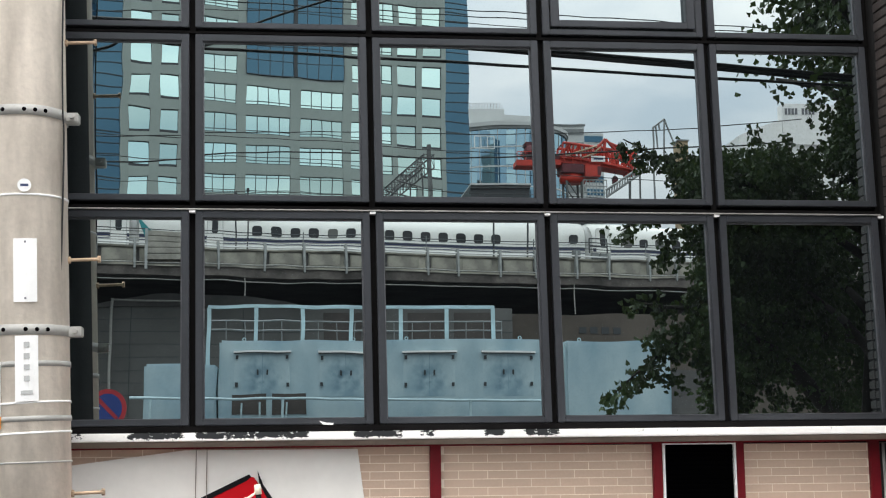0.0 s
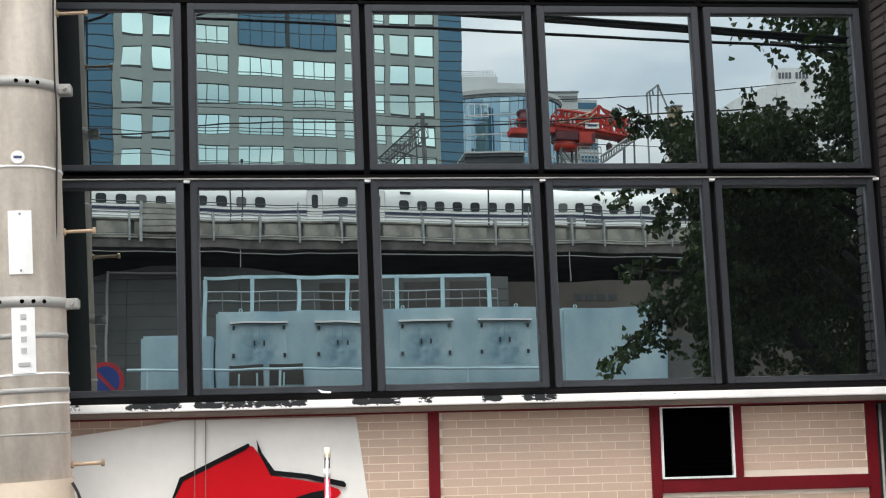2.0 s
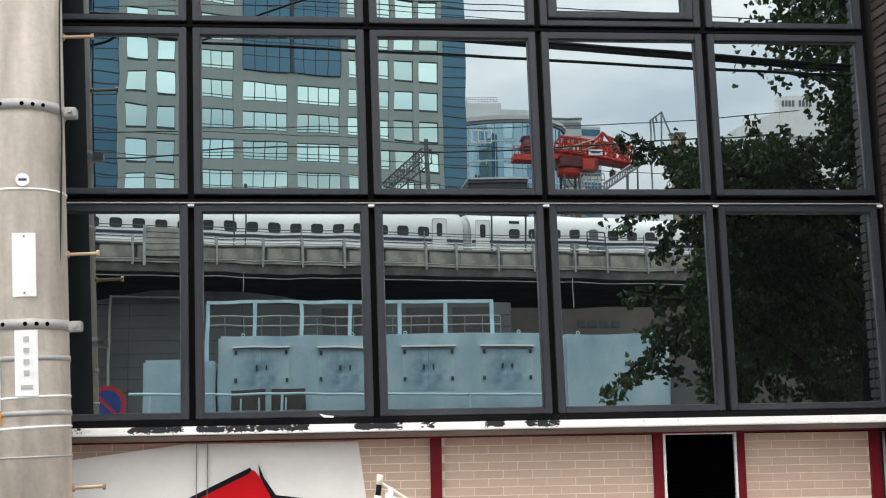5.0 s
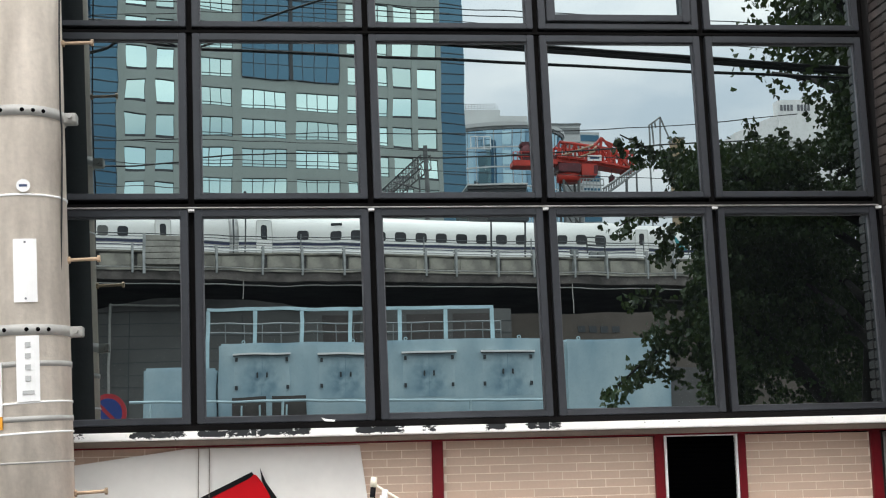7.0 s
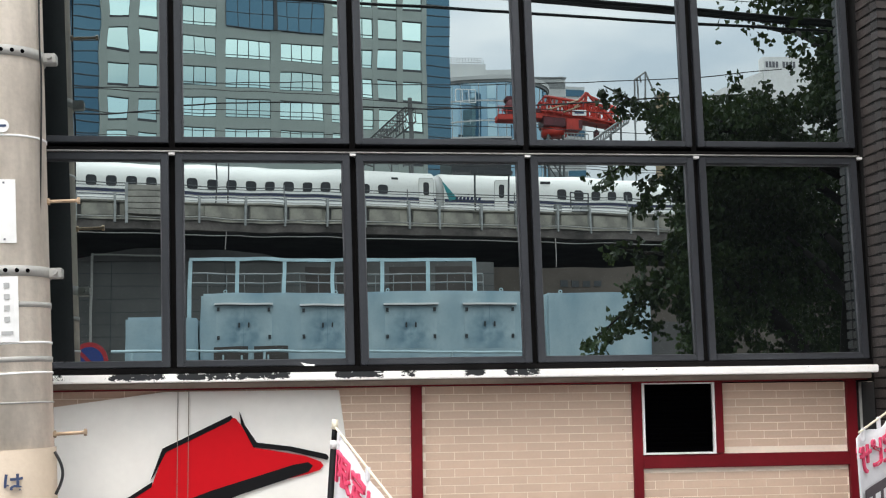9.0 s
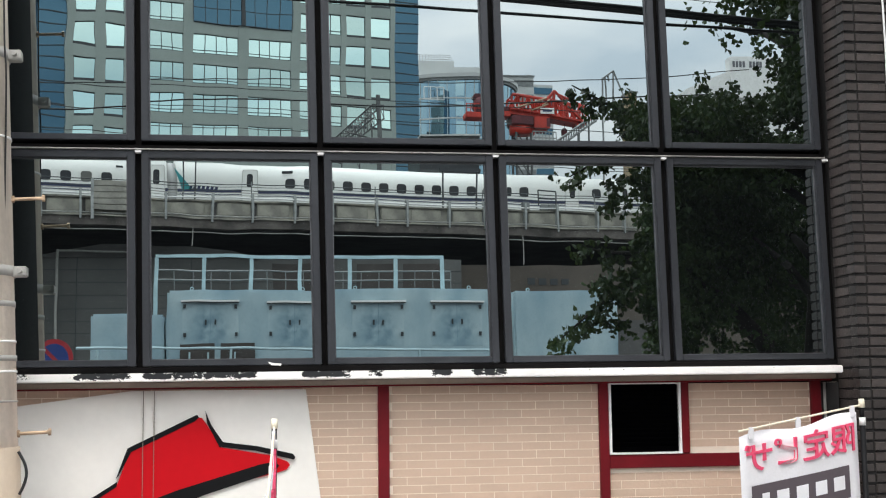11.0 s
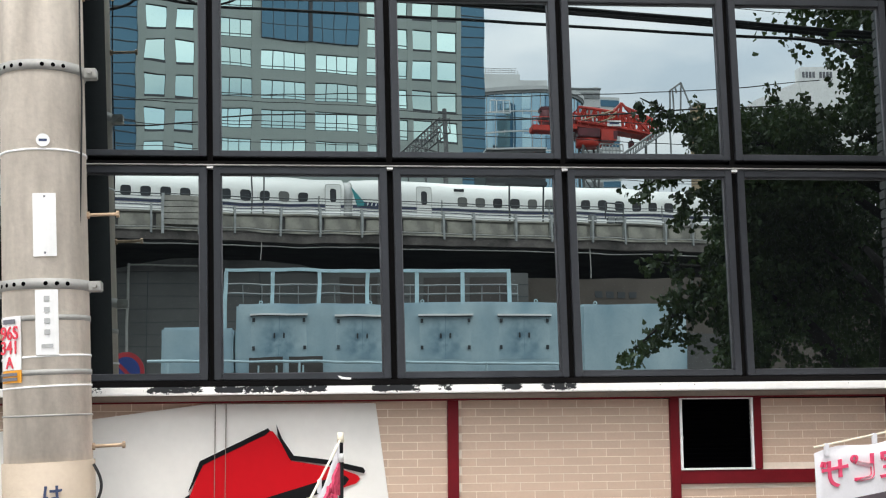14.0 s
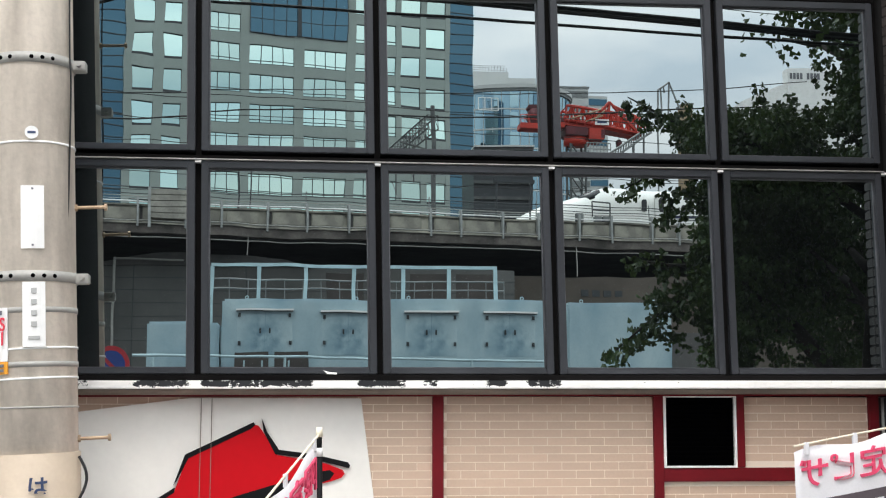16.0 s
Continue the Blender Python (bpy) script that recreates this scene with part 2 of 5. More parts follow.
def grimed(m, spread):
    """Soft blue-grey grime that thins out from the lock at the door's middle."""
    n, l = m.node_tree.nodes, m.node_tree.links
    b = n["Principled BSDF"]
    src = b.inputs["Base Color"].links[0].from_socket
    co, mp, ln, no = n.new("ShaderNodeTexCoord"), n.new("ShaderNodeMapping"), n.new("ShaderNodeVectorMath"), n.new("ShaderNodeTexNoise")
    mp.inputs["Location"].default_value, mp.inputs["Scale"].default_value = (0, 0, 0.12), (1.0, 0.0, 0.8)
    ln.operation = "LENGTH"
    no.inputs["Scale"].default_value, no.inputs["Detail"].default_value = 4.0, 5.0
    rr, add, mul, mix = n.new("ShaderNodeMapRange"), n.new("ShaderNodeMapRange"), n.new("ShaderNodeMath"), n.new("ShaderNodeMix")
    rr.inputs["From Min"].default_value, rr.inputs["From Max"].default_value = 0.03, spread
    rr.inputs["To Min"].default_value, rr.inputs["To Max"].default_value = 1.0, 0.0
    add.inputs["From Min"].default_value, add.inputs["From Max"].default_value = 0.38, 0.62
    mul.operation, mix.data_type = "MULTIPLY", "RGBA"
    mix.inputs["B"].default_value = (0.10, 0.20, 0.27, 1)
    l.new(co.outputs["Object"], mp.inputs[0])
    l.new(mp.outputs[0], ln.inputs[0])
    l.new(co.outputs["Object"], no.inputs["Vector"])
    l.new(ln.outputs["Value"], rr.inputs["Value"])
    l.new(no.outputs["Fac"], add.inputs["Value"])
    l.new(rr.outputs["Result"], mul.inputs[0])
    l.new(add.outputs["Result"], mul.inputs[1])
    l.new(mul.outputs["Value"], mix.inputs["Factor"])
    l.new(src, mix.inputs["A"])
    l.new(mix.outputs["Result"], b.inputs["Base Color"])
    return m


BLUE_DOOR = grimed(mat("grimy_blue_steel", (0.42, 0.53, 0.56), 0.5, 0, 0.14, 1.1, 14, 0.08, tint=(0.29, 0.44, 0.52), drip=0.6), 0.62)
STAIN = mat("blue_edge_line", (0.16, 0.27, 0.34), 0.6, 0, 0.3, 2, 20)
BLUE_R = mat("pale_blue_rail", (0.45, 0.60, 0.64), 0.5, 0, 0.15, 2, 20)
HOLE = mat("brown_black", (0.06, 0.05, 0.045), 0.7)
# lower tone holds part of the shade at the back under the deck
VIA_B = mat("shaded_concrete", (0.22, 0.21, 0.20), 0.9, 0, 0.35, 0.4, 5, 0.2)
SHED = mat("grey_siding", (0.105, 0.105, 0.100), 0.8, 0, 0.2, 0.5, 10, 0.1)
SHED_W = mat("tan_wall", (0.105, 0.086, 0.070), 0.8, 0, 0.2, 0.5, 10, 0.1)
SHED_T = mat("tan_render", (0.36, 0.27, 0.17), 0.8, 0, 0.15, 0.5, 8)
TOWER = mat("tower_panel", (0.31, 0.36, 0.335), 0.7, 0, 0.1, 0.15, 2, 0.0)
T_PANE = mirror_glass("teal_glass", (0.74, 0.97, 0.92), (0.04, 0.06, 0.06), 0.92, 0.28)
B_PANE = mirror_glass("blue_glass", (0.13, 0.27, 0.37), (0.02, 0.04, 0.06), 0.6)
C_PANE = mirror_glass("sky_glass", (0.40, 0.61, 0.72), (0.05, 0.08, 0.10), 0.75)
C_DARK = mirror_glass("deep_sky_glass", (0.28, 0.46, 0.58), (0.04, 0.07, 0.09), 0.7)
C_LIGHT = mirror_glass("light_sky_glass", (0.58, 0.80, 0.86), (0.06, 0.09, 0.10), 0.8)
MULLION = mat("teal_grey_mullion", (0.075, 0.11, 0.11), 0.5)
LINE = mat("dark_mullion", (0.04, 0.045, 0.05), 0.5)
PALE = mat("pale_facade", (0.55, 0.56, 0.55), 0.7, 0, 0.1, 0.1, 1)
CRANE_D = mat("crane_dark_red", (0.10, 0.012, 0.018), 0.5, 0, 0.4, 1.5, 6, 0.0)
CRANE = mat("crane_red", (0.50, 0.034, 0.018), 0.45, 0, 0.25, 0.5, 4, 0.0)
BARK = mat("ginkgo_bark", (0.030, 0.026, 0.022), 0.95, 0, 0.4, 6, 40, 0.8)
LEAF = mat("ginkgo_leaf", (0.050, 0.084, 0.032), 0.5, 0, 0.4, 3.0, 30, 0.0, tint=(0.018, 0.030, 0.016), spec=0.2)
# light passes through the thin leaves
lf, ll = LEAF.node_tree.nodes, LEAF.node_tree.links
l_mix, l_tr = lf.new("ShaderNodeMixShader"), lf.new("ShaderNodeBsdfTranslucent")
l_tr.inputs["Color"].default_value, l_mix.inputs["Fac"].default_value = (0.10, 0.15, 0.035, 1), 0.12
ll.new(lf["Principled BSDF"].outputs[0], l_mix.inputs[1])
ll.new(l_tr.outputs[0], l_mix.inputs[2])
ll.new(l_mix.outputs[0], lf["Material Output"].inputs["Surface"])
ROAD_SIGN_B = mat("sign_blue", (0.02, 0.05, 0.22), 0.4)
ROAD_SIGN_R = mat("sign_red", (0.42, 0.03, 0.04), 0.4)


# ---- helpers for shapes ----
def box(bm, x0, x1, y0, y1, z0, z1, bevel=0.0):
    r = bmesh.ops.create_cube(bm, size=1.0, matrix=Matrix.Translation(((x0 + x1) / 2, (y0 + y1) / 2, (z0 + z1) / 2))
                              @ Matrix.Diagonal((abs(x1 - x0), abs(y1 - y0), abs(z1 - z0), 1)))
    if bevel:
        es = list({e for v in r["verts"] for e in v.link_edges})
        bmesh.ops.bevel(bm, geom=es, offset=bevel, segments=2, affect="EDGES")
    return bm


def bx(*a, bevel=0.0):
    return box(bmesh.new(), *a, bevel=bevel)


def rod(bm, a, b, r, n=8, r2=None):
    a, b = Vector(a), Vector(b)
    d = b - a
    m = Matrix.Translation((a + b) / 2) @ d.to_track_quat("Z", "Y").to_matrix().to_4x4()
    bmesh.ops.create_cone(bm, cap_ends=True, segments=n, radius1=r, radius2=r if r2 is None else r2, depth=d.length, matrix=m)
    return bm


def ring(bm, r0, r1, z0, z1, n=40):
    """A band round the z axis."""
    vs = []
    for i in range(n):
        a = 2 * math.pi * i / n
        vs.append([bm.verts.new((r * math.cos(a), r * math.sin(a), z)) for r, z in ((r0, z0), (r1, z0), (r1, z1), (r0, z1))])
    for i in range(n):
        p, q = vs[i], vs[(i + 1) % n]
        for k in range(4):
            bm.faces.new((p[k], q[k], q[(k + 1) % 4], p[(k + 1) % 4]))
    return bm


def slab(bm, pts, y0, y1):
    """A flat shape given in x and z, from depth y0 (front) to y1."""
    f = [bm.verts.new((x, y0, z)) for x, z in pts]
    g = [bm.verts.new((x, y1, z)) for x, z in pts]
    bm.faces.new(f)
    bm.faces.new(g[::-1])
    for i in range(len(pts)):
        j = (i + 1) % len(pts)
        bm.faces.new((f[j], f[i], g[i], g[j]))
    return bm


def mesh_of(bm, name, material, smooth=False):
    bmesh.ops.recalc_face_normals(bm, faces=bm.faces[:])
    me = bpy.data.meshes.new(name)
    bm.to_mesh(me)
    bm.free()
    me.materials.append(material)
    if smooth:
        for p in me.polygons:
            p.use_smooth = True
    return me


def part(name, bm, material, parent=None, label="", smooth=False, at=None):
    """One mesh object under a thing or a part. bm: a bmesh, or a mesh to share."""
    me = bm if isinstance(bm, bpy.types.Mesh) else mesh_of(bm, name, material, smooth)
    ob = new(name, me)
    ob.parent = parent
    if at is not None:
        ob.matrix_basis = at
    return tagged(ob, label)


def thing(name, label, category="", group="", kind="", at=None):
    ob = new(name)
    if at is not None:
        ob.matrix_basis = at
    return tagged(ob, label, category, group, kind)


def solid(name, bm, material, label, category="", group="", kind="", smooth=False, at=None):
    ob = part(name, bm, material, None, label, smooth, at)
    return tagged(ob, label, category, group, kind)


def letters(text, size, material, name, depth=0.001, bold=0.0):
    c = bpy.data.curves.new(name, "FONT")
    c.body, c.size, c.extrude, c.align_x, c.align_y = text, size, depth, "CENTER", "CENTER"
    c.offset = bold
    ob = bpy.data.objects.new(name, c)
    scene.collection.objects.link(ob)
    bpy.context.view_layer.update()
    me = bpy.data.meshes.new_from_object(ob.evaluated_get(bpy.context.evaluated_depsgraph_get()))
    bpy.data.objects.remove(ob)
    bpy.data.curves.remove(c)
    me.materials.clear()
    me.materials.append(material)
    return me


GLASS_Y = 0.03


def far(d):
    """World y of a thing that the glass shows at depth d from the eye."""
    return 2 * GLASS_Y - EYE[1] - d


# ---- ground ----
solid("ground", bx(-600, 600, -900, 300, -0.5, -0.16), ASPHALT, "grey asphalt ground reaching the horizon", "ground", kind="structure")
solid("pavement", bx(-14, 14, -1.5, 0.2, -0.3, 0.0, bevel=0.02), PAVING, "grey paved footway before the building", "pavement", kind="structure")
solid("far_pavement", bx(-30, 30, -12.0, -3.3, -0.3, 0.0, bevel=0.02), PAVING, "grey paved footway across the road", "pavement", kind="structure")

# ---- the building with the coated windows ----
X0, PITCH = -0.397, 0.82
# upper storeys are unseen; the added height keeps sky light off the tree
solid("wall_upper", bx(-9.0, 4.6, 0.09, 9.0, 2.17, 15.2), GAP, "dark wall behind the window frames", "wall", kind="structure")
solid("roof_slab", bx(-9.2, 9.2, -0.4, 9.2, 15.2, 15.6), DARK_BRICK, "flat dark roof slab, unseen, over the added storeys", "roof", kind="structure")
# the upper rows are unseen and fill the added height
ROWS = [(2.272, 3.238), (3.285, 4.080), (4.112, 5.05), (5.09, 6.05), (6.09, 7.05), (7.09, 8.1), (8.14, 9.1), (9.14, 10.1), (10.14, 11.1), (11.14, 12.1), (12.14, 13.1), (13.14, 14.1), (14.14, 15.1)]


BOWS = {(1, 0): (0.0004, 0.0), (1, -1): (-0.0002, 0.0), (1, 1): (0.00004, 0.0)}


def pane_mesh(w, h, seed, key=None):
    """A sheet of glass that bows a little, as toughened panes do."""
    rnd = random.Random(seed)
    nx = nz = 26 if seed <= 27 else 4
    waves = [(rnd.uniform(-30, 30), rnd.uniform(10, 34), rnd.uniform(0, 6.28), rnd.uniform(0.25e-5, 0.95e-5)) for _ in range(4)]
    a, b = rnd.uniform(-1, 1), rnd.uniform(-1, 1)
    bow = 0.00010 + 0.00008 * rnd.random()
    bm = bmesh.new()
    g = []
    for j in range(nz + 1):
        for i in range(nx + 1):
            p, q = i / nx * 2 - 1, j / nz * 2 - 1
            bz, bxx = BOWS.get(key, (bow * 0.7, bow * 0.5))
            y = -bz * (1 - q * q) - bxx * (1 - p * p) + 0.00004 * math.sin(3 * q + a * 3) * math.cos(2 * p + b * 3)
            y += sum(am * math.sin(kx * p * w / 2 + kz * q * h / 2 + ph) for kx, kz, ph, am in waves)
            g.append(bm.verts.new((p * w / 2, y, q * h / 2)))
    for j in range(nz):
        for i in range(nx):
            k = j * (nx + 1) + i
            bm.faces.new((g[k], g[k + 1], g[k + nx + 2], g[k + nx + 1]))
    me = mesh_of(bm, "pane", GLASS, True)
    if me.polygons[0].normal.y > 0:
        me.flip_normals()
    return me


def bars(x0, x1, z0, z1, wd, y0, y1, bevel=0.003):
    bm = bmesh.new()
    box(bm, x0, x0 + wd, y0, y1, z0, z1, bevel)
    box(bm, x1 - wd, x1, y0, y1, z0, z1, bevel)
    box(bm, x0 + wd, x1 - wd, y0 + 0.001, y1, z1 - wd, z1, bevel)
    box(bm, x0 + wd, x1 - wd, y0 + 0.001, y1, z0, z0 + wd * 0.8, bevel)
    return bm


def settle(ob, ox=0.0, oz=0.0):
    """The old window wall leans and rises a little along its length."""
    for v in ob.data.vertices:
        x, z = v.co.x + ox, v.co.z + oz
        v.co.x += float(np.interp(z, (2.2, 5.07), (0.0088, -0.0470)))
        v.co.z += (x - float(np.interp(z, (2.27, 3.24, 4.1), (1.9, 0.4, 0.94)))) * float(np.interp(z, (2.27, 3.24, 4.1), (0.0032, 0.0042, 0.0095)))
    return ob


def facade():
    count = 0
    for r, (z0, z1) in enumerate(ROWS):
        for k in range(-5, 4):
            count += 1
            a, b = X0 + k * PITCH + 0.014, X0 + (k + 1) * PITCH - 0.014
            win = thing("window_%d" % count, "square reflective window in a dark bronze aluminium frame", "window", "facade windows", "structure",
                        at=pose((a + b) / 2, 0, (z0 + z1) / 2))
            w, h = b - a, z1 - z0
            cx, cz = (a + b) / 2, (z0 + z1) / 2
            settle(part("window_frame", bars(-w / 2, w / 2, -h / 2, h / 2, 0.034, 0.0, 0.085), FRAME, win), cx, cz)
            settle(part("glazing_bead", bars(-w / 2 + 0.0342, w / 2 - 0.0342, -h / 2 + 0.0275, h / 2 - 0.0342, 0.005, 0.018, 0.035, 0.001), BEAD, win, "pale worn glazing bead"), cx, cz)
            iw, ih = w - 0.066, h - 0.058
            if r == 2 and k == 2:
                settle(part("sash", bars(-w / 2 + 0.04, w / 2 - 0.04, -h / 2 + 0.036, h / 2 - 0.04, 0.042, -0.012, 0.06), FRAME, win, "opening sash of dark bronze aluminium"), cx, cz)
            p = part("pane", pane_mesh(iw, ih, count, (r, k)), GLASS, win, "coated mirror glass")
            settle(p, cx, cz)
            tx, tz = TILT.get((r, k), (0.0, 0.0))
            p.matrix_basis = pose(0, GLASS_Y, 0, tx, 0, tz)
    # drip rails between the rows
    for r in (0, 1, 2):
        z = (ROWS[r][1] + ROWS[r + 1][0]) / 2
        settle(solid("trim", bx(-4.5, X0 + 4 * PITCH, 0.012, 0.088, z - 0.011, z + 0.004, bevel=0.002), GAP, "dark drip rail between window rows", "trim", kind="structure"))
    settle(solid("trim", bx(-4.5, X0 + 4 * PITCH, -0.010, 0.07, 3.2405, 3.2465, bevel=0.002), SILVER, "thin weathered pale metal strip over the lower windows", "trim", kind="structure"))
    for k in range(-4, 5):
        x = X0 + k * PITCH
        for za, zb in ((2.26, 5.069), (5.07, 15.1)):
            settle(solid("trim", bx(x - 0.0135, x + 0.0135, 0.03, 0.088, za, zb), GAP, "dark recessed joint between window frames", "trim", kind="structure"))
        settle(solid("bracket", bx(x - 0.014, x + 0.014, -0.006, 0.03, 3.228, 3.2395, bevel=0.001), WHITE, "small pale metal clip at a frame joint", "bracket", "frame clips"))
    # sill and ledge
    settle(solid("trim", bx(-4.5, X0 + 4 * PITCH, -0.004, 0.09, 2.222, 2.270, bevel=0.003), GAP, "black sill under the windows", "trim", kind="structure"))
    ld = solid("ledge", bx(0, 7.385, -0.16, 0.07, -0.018, 0.018, bevel=0.004), LEDGE, "white painted ledge with paint flaking off", "ledge", kind="structure")
    ld.matrix_basis = pose(-4.5 * 0.985, 0.0, 2.1990, 0, -0.2, 0) @ Matrix.Diagonal((0.985, 1, 1, 1))
    solid("trim", bx(-4.5, 2.83, -0.11, 0.07, 2.166, 2.1912, bevel=0.004), LIP, "beige moulding below the white ledge", "trim", kind="structure", at=RISE)
    solid("trim", bx(-4.5, 2.83, -0.06, 0.07, 2.158, 2.1655), RED, "dark red strip below the ledge", "trim", kind="structure", at=RISE)


RISE = Matrix.Translation((0.2, 0, 2.186)) @ Matrix.Rotation(radians(-0.2), 4, "Y") @ Matrix.Translation((-0.2, 0, -2.18))
TILT = {(1, 0): (0.03, 0.0)}
facade()

# ---- ground floor wall ----
WALL_Y = 0.0
solid("wall_ground_floor", bx(-9.0, 2.88, WALL_Y + 0.0012, 5.0, -0.2, 2.166), MORTAR, "cream brick wall of the ground floor", "wall", kind="structure")


def post(x0, x1, z0, z1):
    solid("trim", bx(x0, x1, WALL_Y - 0.022, WALL_Y + 0.02, z0, z1, bevel=0.003), RED, "dark red painted wall post", "trim", kind="structure")


post(0.668, 0.718, 0.0, 2.180)
post(1.698, 1.742, 0.0, 2.180)
post(2.092, 2.132, 1.842, 2.180)
post(1.742, 2.742, 1.778, 1.840)
post(2.742, 2.79, 0.0, 2.180)
# dark strip paints the shade in the corner beside the pier
solid("trim", bx(2.7905, 2.8885, -0.004, 0.02, 0.0, 2.165), JOINT_AND_SHADE, "dark strip for the shade in the corner by the brick pier", "trim", kind="structure")
solid("drain_pipe", rod(bmesh.new(), (2.812, -0.012, 0), (2.812, -0.012, 2.165), 0.007, 12), GALV, "thin grey pipe in the wall's corner", "pipe", smooth=True)

vent = thing("vent_window", "black louvred vent in a white frame", "vent", at=pose(1.918, WALL_Y, 2.004))
part("backing", bx(-0.17, 0.17, -0.006, 0.01, -0.16, 0.168), VENT, vent)
part("frame", bars(-0.176, 0.172, -0.163, 0.171, 0.011, -0.03, 0.0, 0.001), WHITE, vent, "white metal frame")
slat = None
for i in range(14):
    bm = bmesh.new()
    box(bm, -0.158, 0.158, -0.002, 0.002, -0.012, 0.012)
    if slat is None:
        slat = mesh_of(bm, "slat", VENT)
    part("slat", slat, VENT, vent, at=pose(0, -0.014, -0.14 + i * 0.0215, 35))

# ---- painted sign board ----
SB = WALL_Y - 0.012
board = thing("sign_board", "white wall sign with a red and black hat emblem", "sign")
part("panel", slab(bmesh.new(), [(-2.6, 1.0), (0.50, 1.0), (0.343, 2.157), (-0.42, 2.157), (-1.30, 2.045), (-2.6, 1.9)], SB, SB + 0.012), SIGN_W, board)
part("cover_strip", bx(-0.368, -0.322, SB - 0.003, SB, 1.0, 2.156), SIGN_W, board)
for x in (-0.3685, -0.3215):
    part("strip_edge", bx(x - 0.0012, x + 0.0012, SB - 0.0142, SB - 0.002, 1.0, 2.156), LIP, board)
part("emblem", slab(bmesh.new(), [(-1.15, 1.35), (-0.9, 1.50), (-0.57, 1.69), (-0.477, 1.749), (-0.425, 1.895), (-0.134, 2.040), (-0.115, 2.035), (-0.089, 2.0),
                                  (-0.030, 1.905), (0.19, 1.866), (0.262, 1.838), (0.272, 1.822), (0.256, 1.803), (0.20, 1.785), (-0.20, 1.70), (-0.5, 1.45)],
                    SB - 0.010, SB - 0.0), SIGN_R, board, "red printed hat shape")


def stroke(pts, y=SB - 0.013):
    part("stroke", slab(bmesh.new(), pts, y, SB), SIGN_K, board, "black printed brush stroke")


stroke([(-0.482, 1.775), (-0.434, 1.908), (-0.136, 2.050), (-0.128, 2.038), (-0.145, 2.022), (-0.418, 1.892), (-0.47, 1.79)])
stroke([(-0.100, 2.066), (-0.092, 2.010), (-0.038, 1.908), (0.12, 1.888), (0.29, 1.846), (0.296, 1.858), (0.285, 1.872), (0.13, 1.908), (-0.022, 1.928), (-0.075, 2.005)])
stroke([(0.205, 1.838), (0.225, 1.822), (0.205, 1.795), (-0.10, 1.700), (-0.45, 1.56), (-0.45, 1.64), (-0.22, 1.722), (0.14, 1.828)], SB - 0.012)
stroke([(-0.57, 1.705), (-0.475, 1.765), (-0.478, 1.742), (-0.9, 1.48), (-0.95, 1.50)])

solid("paint_chip", slab(bmesh.new(), [(0.172, 2.282), (0.185, 2.279), (0.20, 2.275), (0.235, 2.272), (0.232, 2.264), (0.19, 2.266), (0.18, 2.274)], -0.006, -0.001), WHITE, "scrap of white paint on the window sill", "paint chip")

# ---- utility pole ----
LEAN = 2.54
PR = 0.1805


def pole_r(z):
    return PR - z * 0.0024


pole = thing("utility_pole", "leaning grey concrete utility pole with steel bands and step bolts", "utility pole", at=Matrix.Translation((-0.928, -0.40, -0.02)) @ Matrix.Rotation(radians(-LEAN), 4, "Y"))
bm = bmesh.new()
bmesh.ops.create_cone(bm, cap_ends=True, segments=64, radius1=pole_r(0), radius2=pole_r(9), depth=9.0, matrix=Matrix.Translation((0, 0, 4.5)))
shaft = part("shaft", bm, CONCRETE, pole, "weathered grey concrete", smooth=False)
for p in shaft.data.polygons:
    p.use_smooth = len(p.vertices) == 4
part("wrap", ring(bmesh.new(), 0.15, pole_r(1.0) + 0.006, 0.3, 1.949, 64), WRAP, pole, "beige anti-poster wrap", smooth=True)
me = letters("は", 0.085, INK_BLUE, "lettering", bold=0.002)
part("lettering", me, INK_BLUE, pole, "dark blue painted character", at=pose(0.045, -pole_r(1.81) - 0.009, 1.815, 90, 0, 14))
# added black shell: puts shade on the pole's back for its reflection
bm = bmesh.new()
cv = []
for z in (0.2, 8.8):
    r = pole_r(z) + 0.013
    cv.append([bm.verts.new((r * math.sin(radians(a)), r * math.cos(radians(a)), z)) for a in range(-54, 61, 6)])
for i in range(len(cv[0]) - 1):
    bm.faces.new((cv[0][i], cv[0][i + 1], cv[1][i + 1], cv[1][i]))
part("back_shade_shell", bm, CABLE, pole, "black shell added to darken the pole's back", True)


def band(z, h, material, label, out=0.004, tilt=0.0):
    return part("band", ring(bmesh.new(), 0.12, pole_r(z) + out, -h / 2, h / 2, 56), material, pole, label, True, at=pose(0, 0, z, 0, tilt, 0))


for z in (3.567, 2.662):
    b = band(z, 0.042, GALV, "galvanised steel bracket band", 0.008, 1.0)
    part("clamp", bx(pole_r(z) - 0.01, pole_r(z) + 0.055, -0.035, 0.03, -0.022, 0.020, bevel=0.004), GALV, b)
    part("clamp", bx(-pole_r(z) - 0.10, -pole_r(z) + 0.01, -0.05, 0.03, -0.04, 0.03, bevel=0.006), GALV, b)
    part("clamp_bolt", rod(bmesh.new(), (pole_r(z) + 0.03, -0.06, 0), (pole_r(z) + 0.03, 0.05, 0), 0.010, 10), GALV, b)
    for a in (-150, -136, -122, -108, -80, -66, -52):
        r = pole_r(z) + 0.0085
        part("slot", rod(bmesh.new(), (r * math.cos(radians(a)) * 0.98, r * math.sin(radians(a)) * 0.98, 0), (r * math.cos(radians(a)), r * math.sin(radians(a)), 0), 0.009, 10), VENT, b)
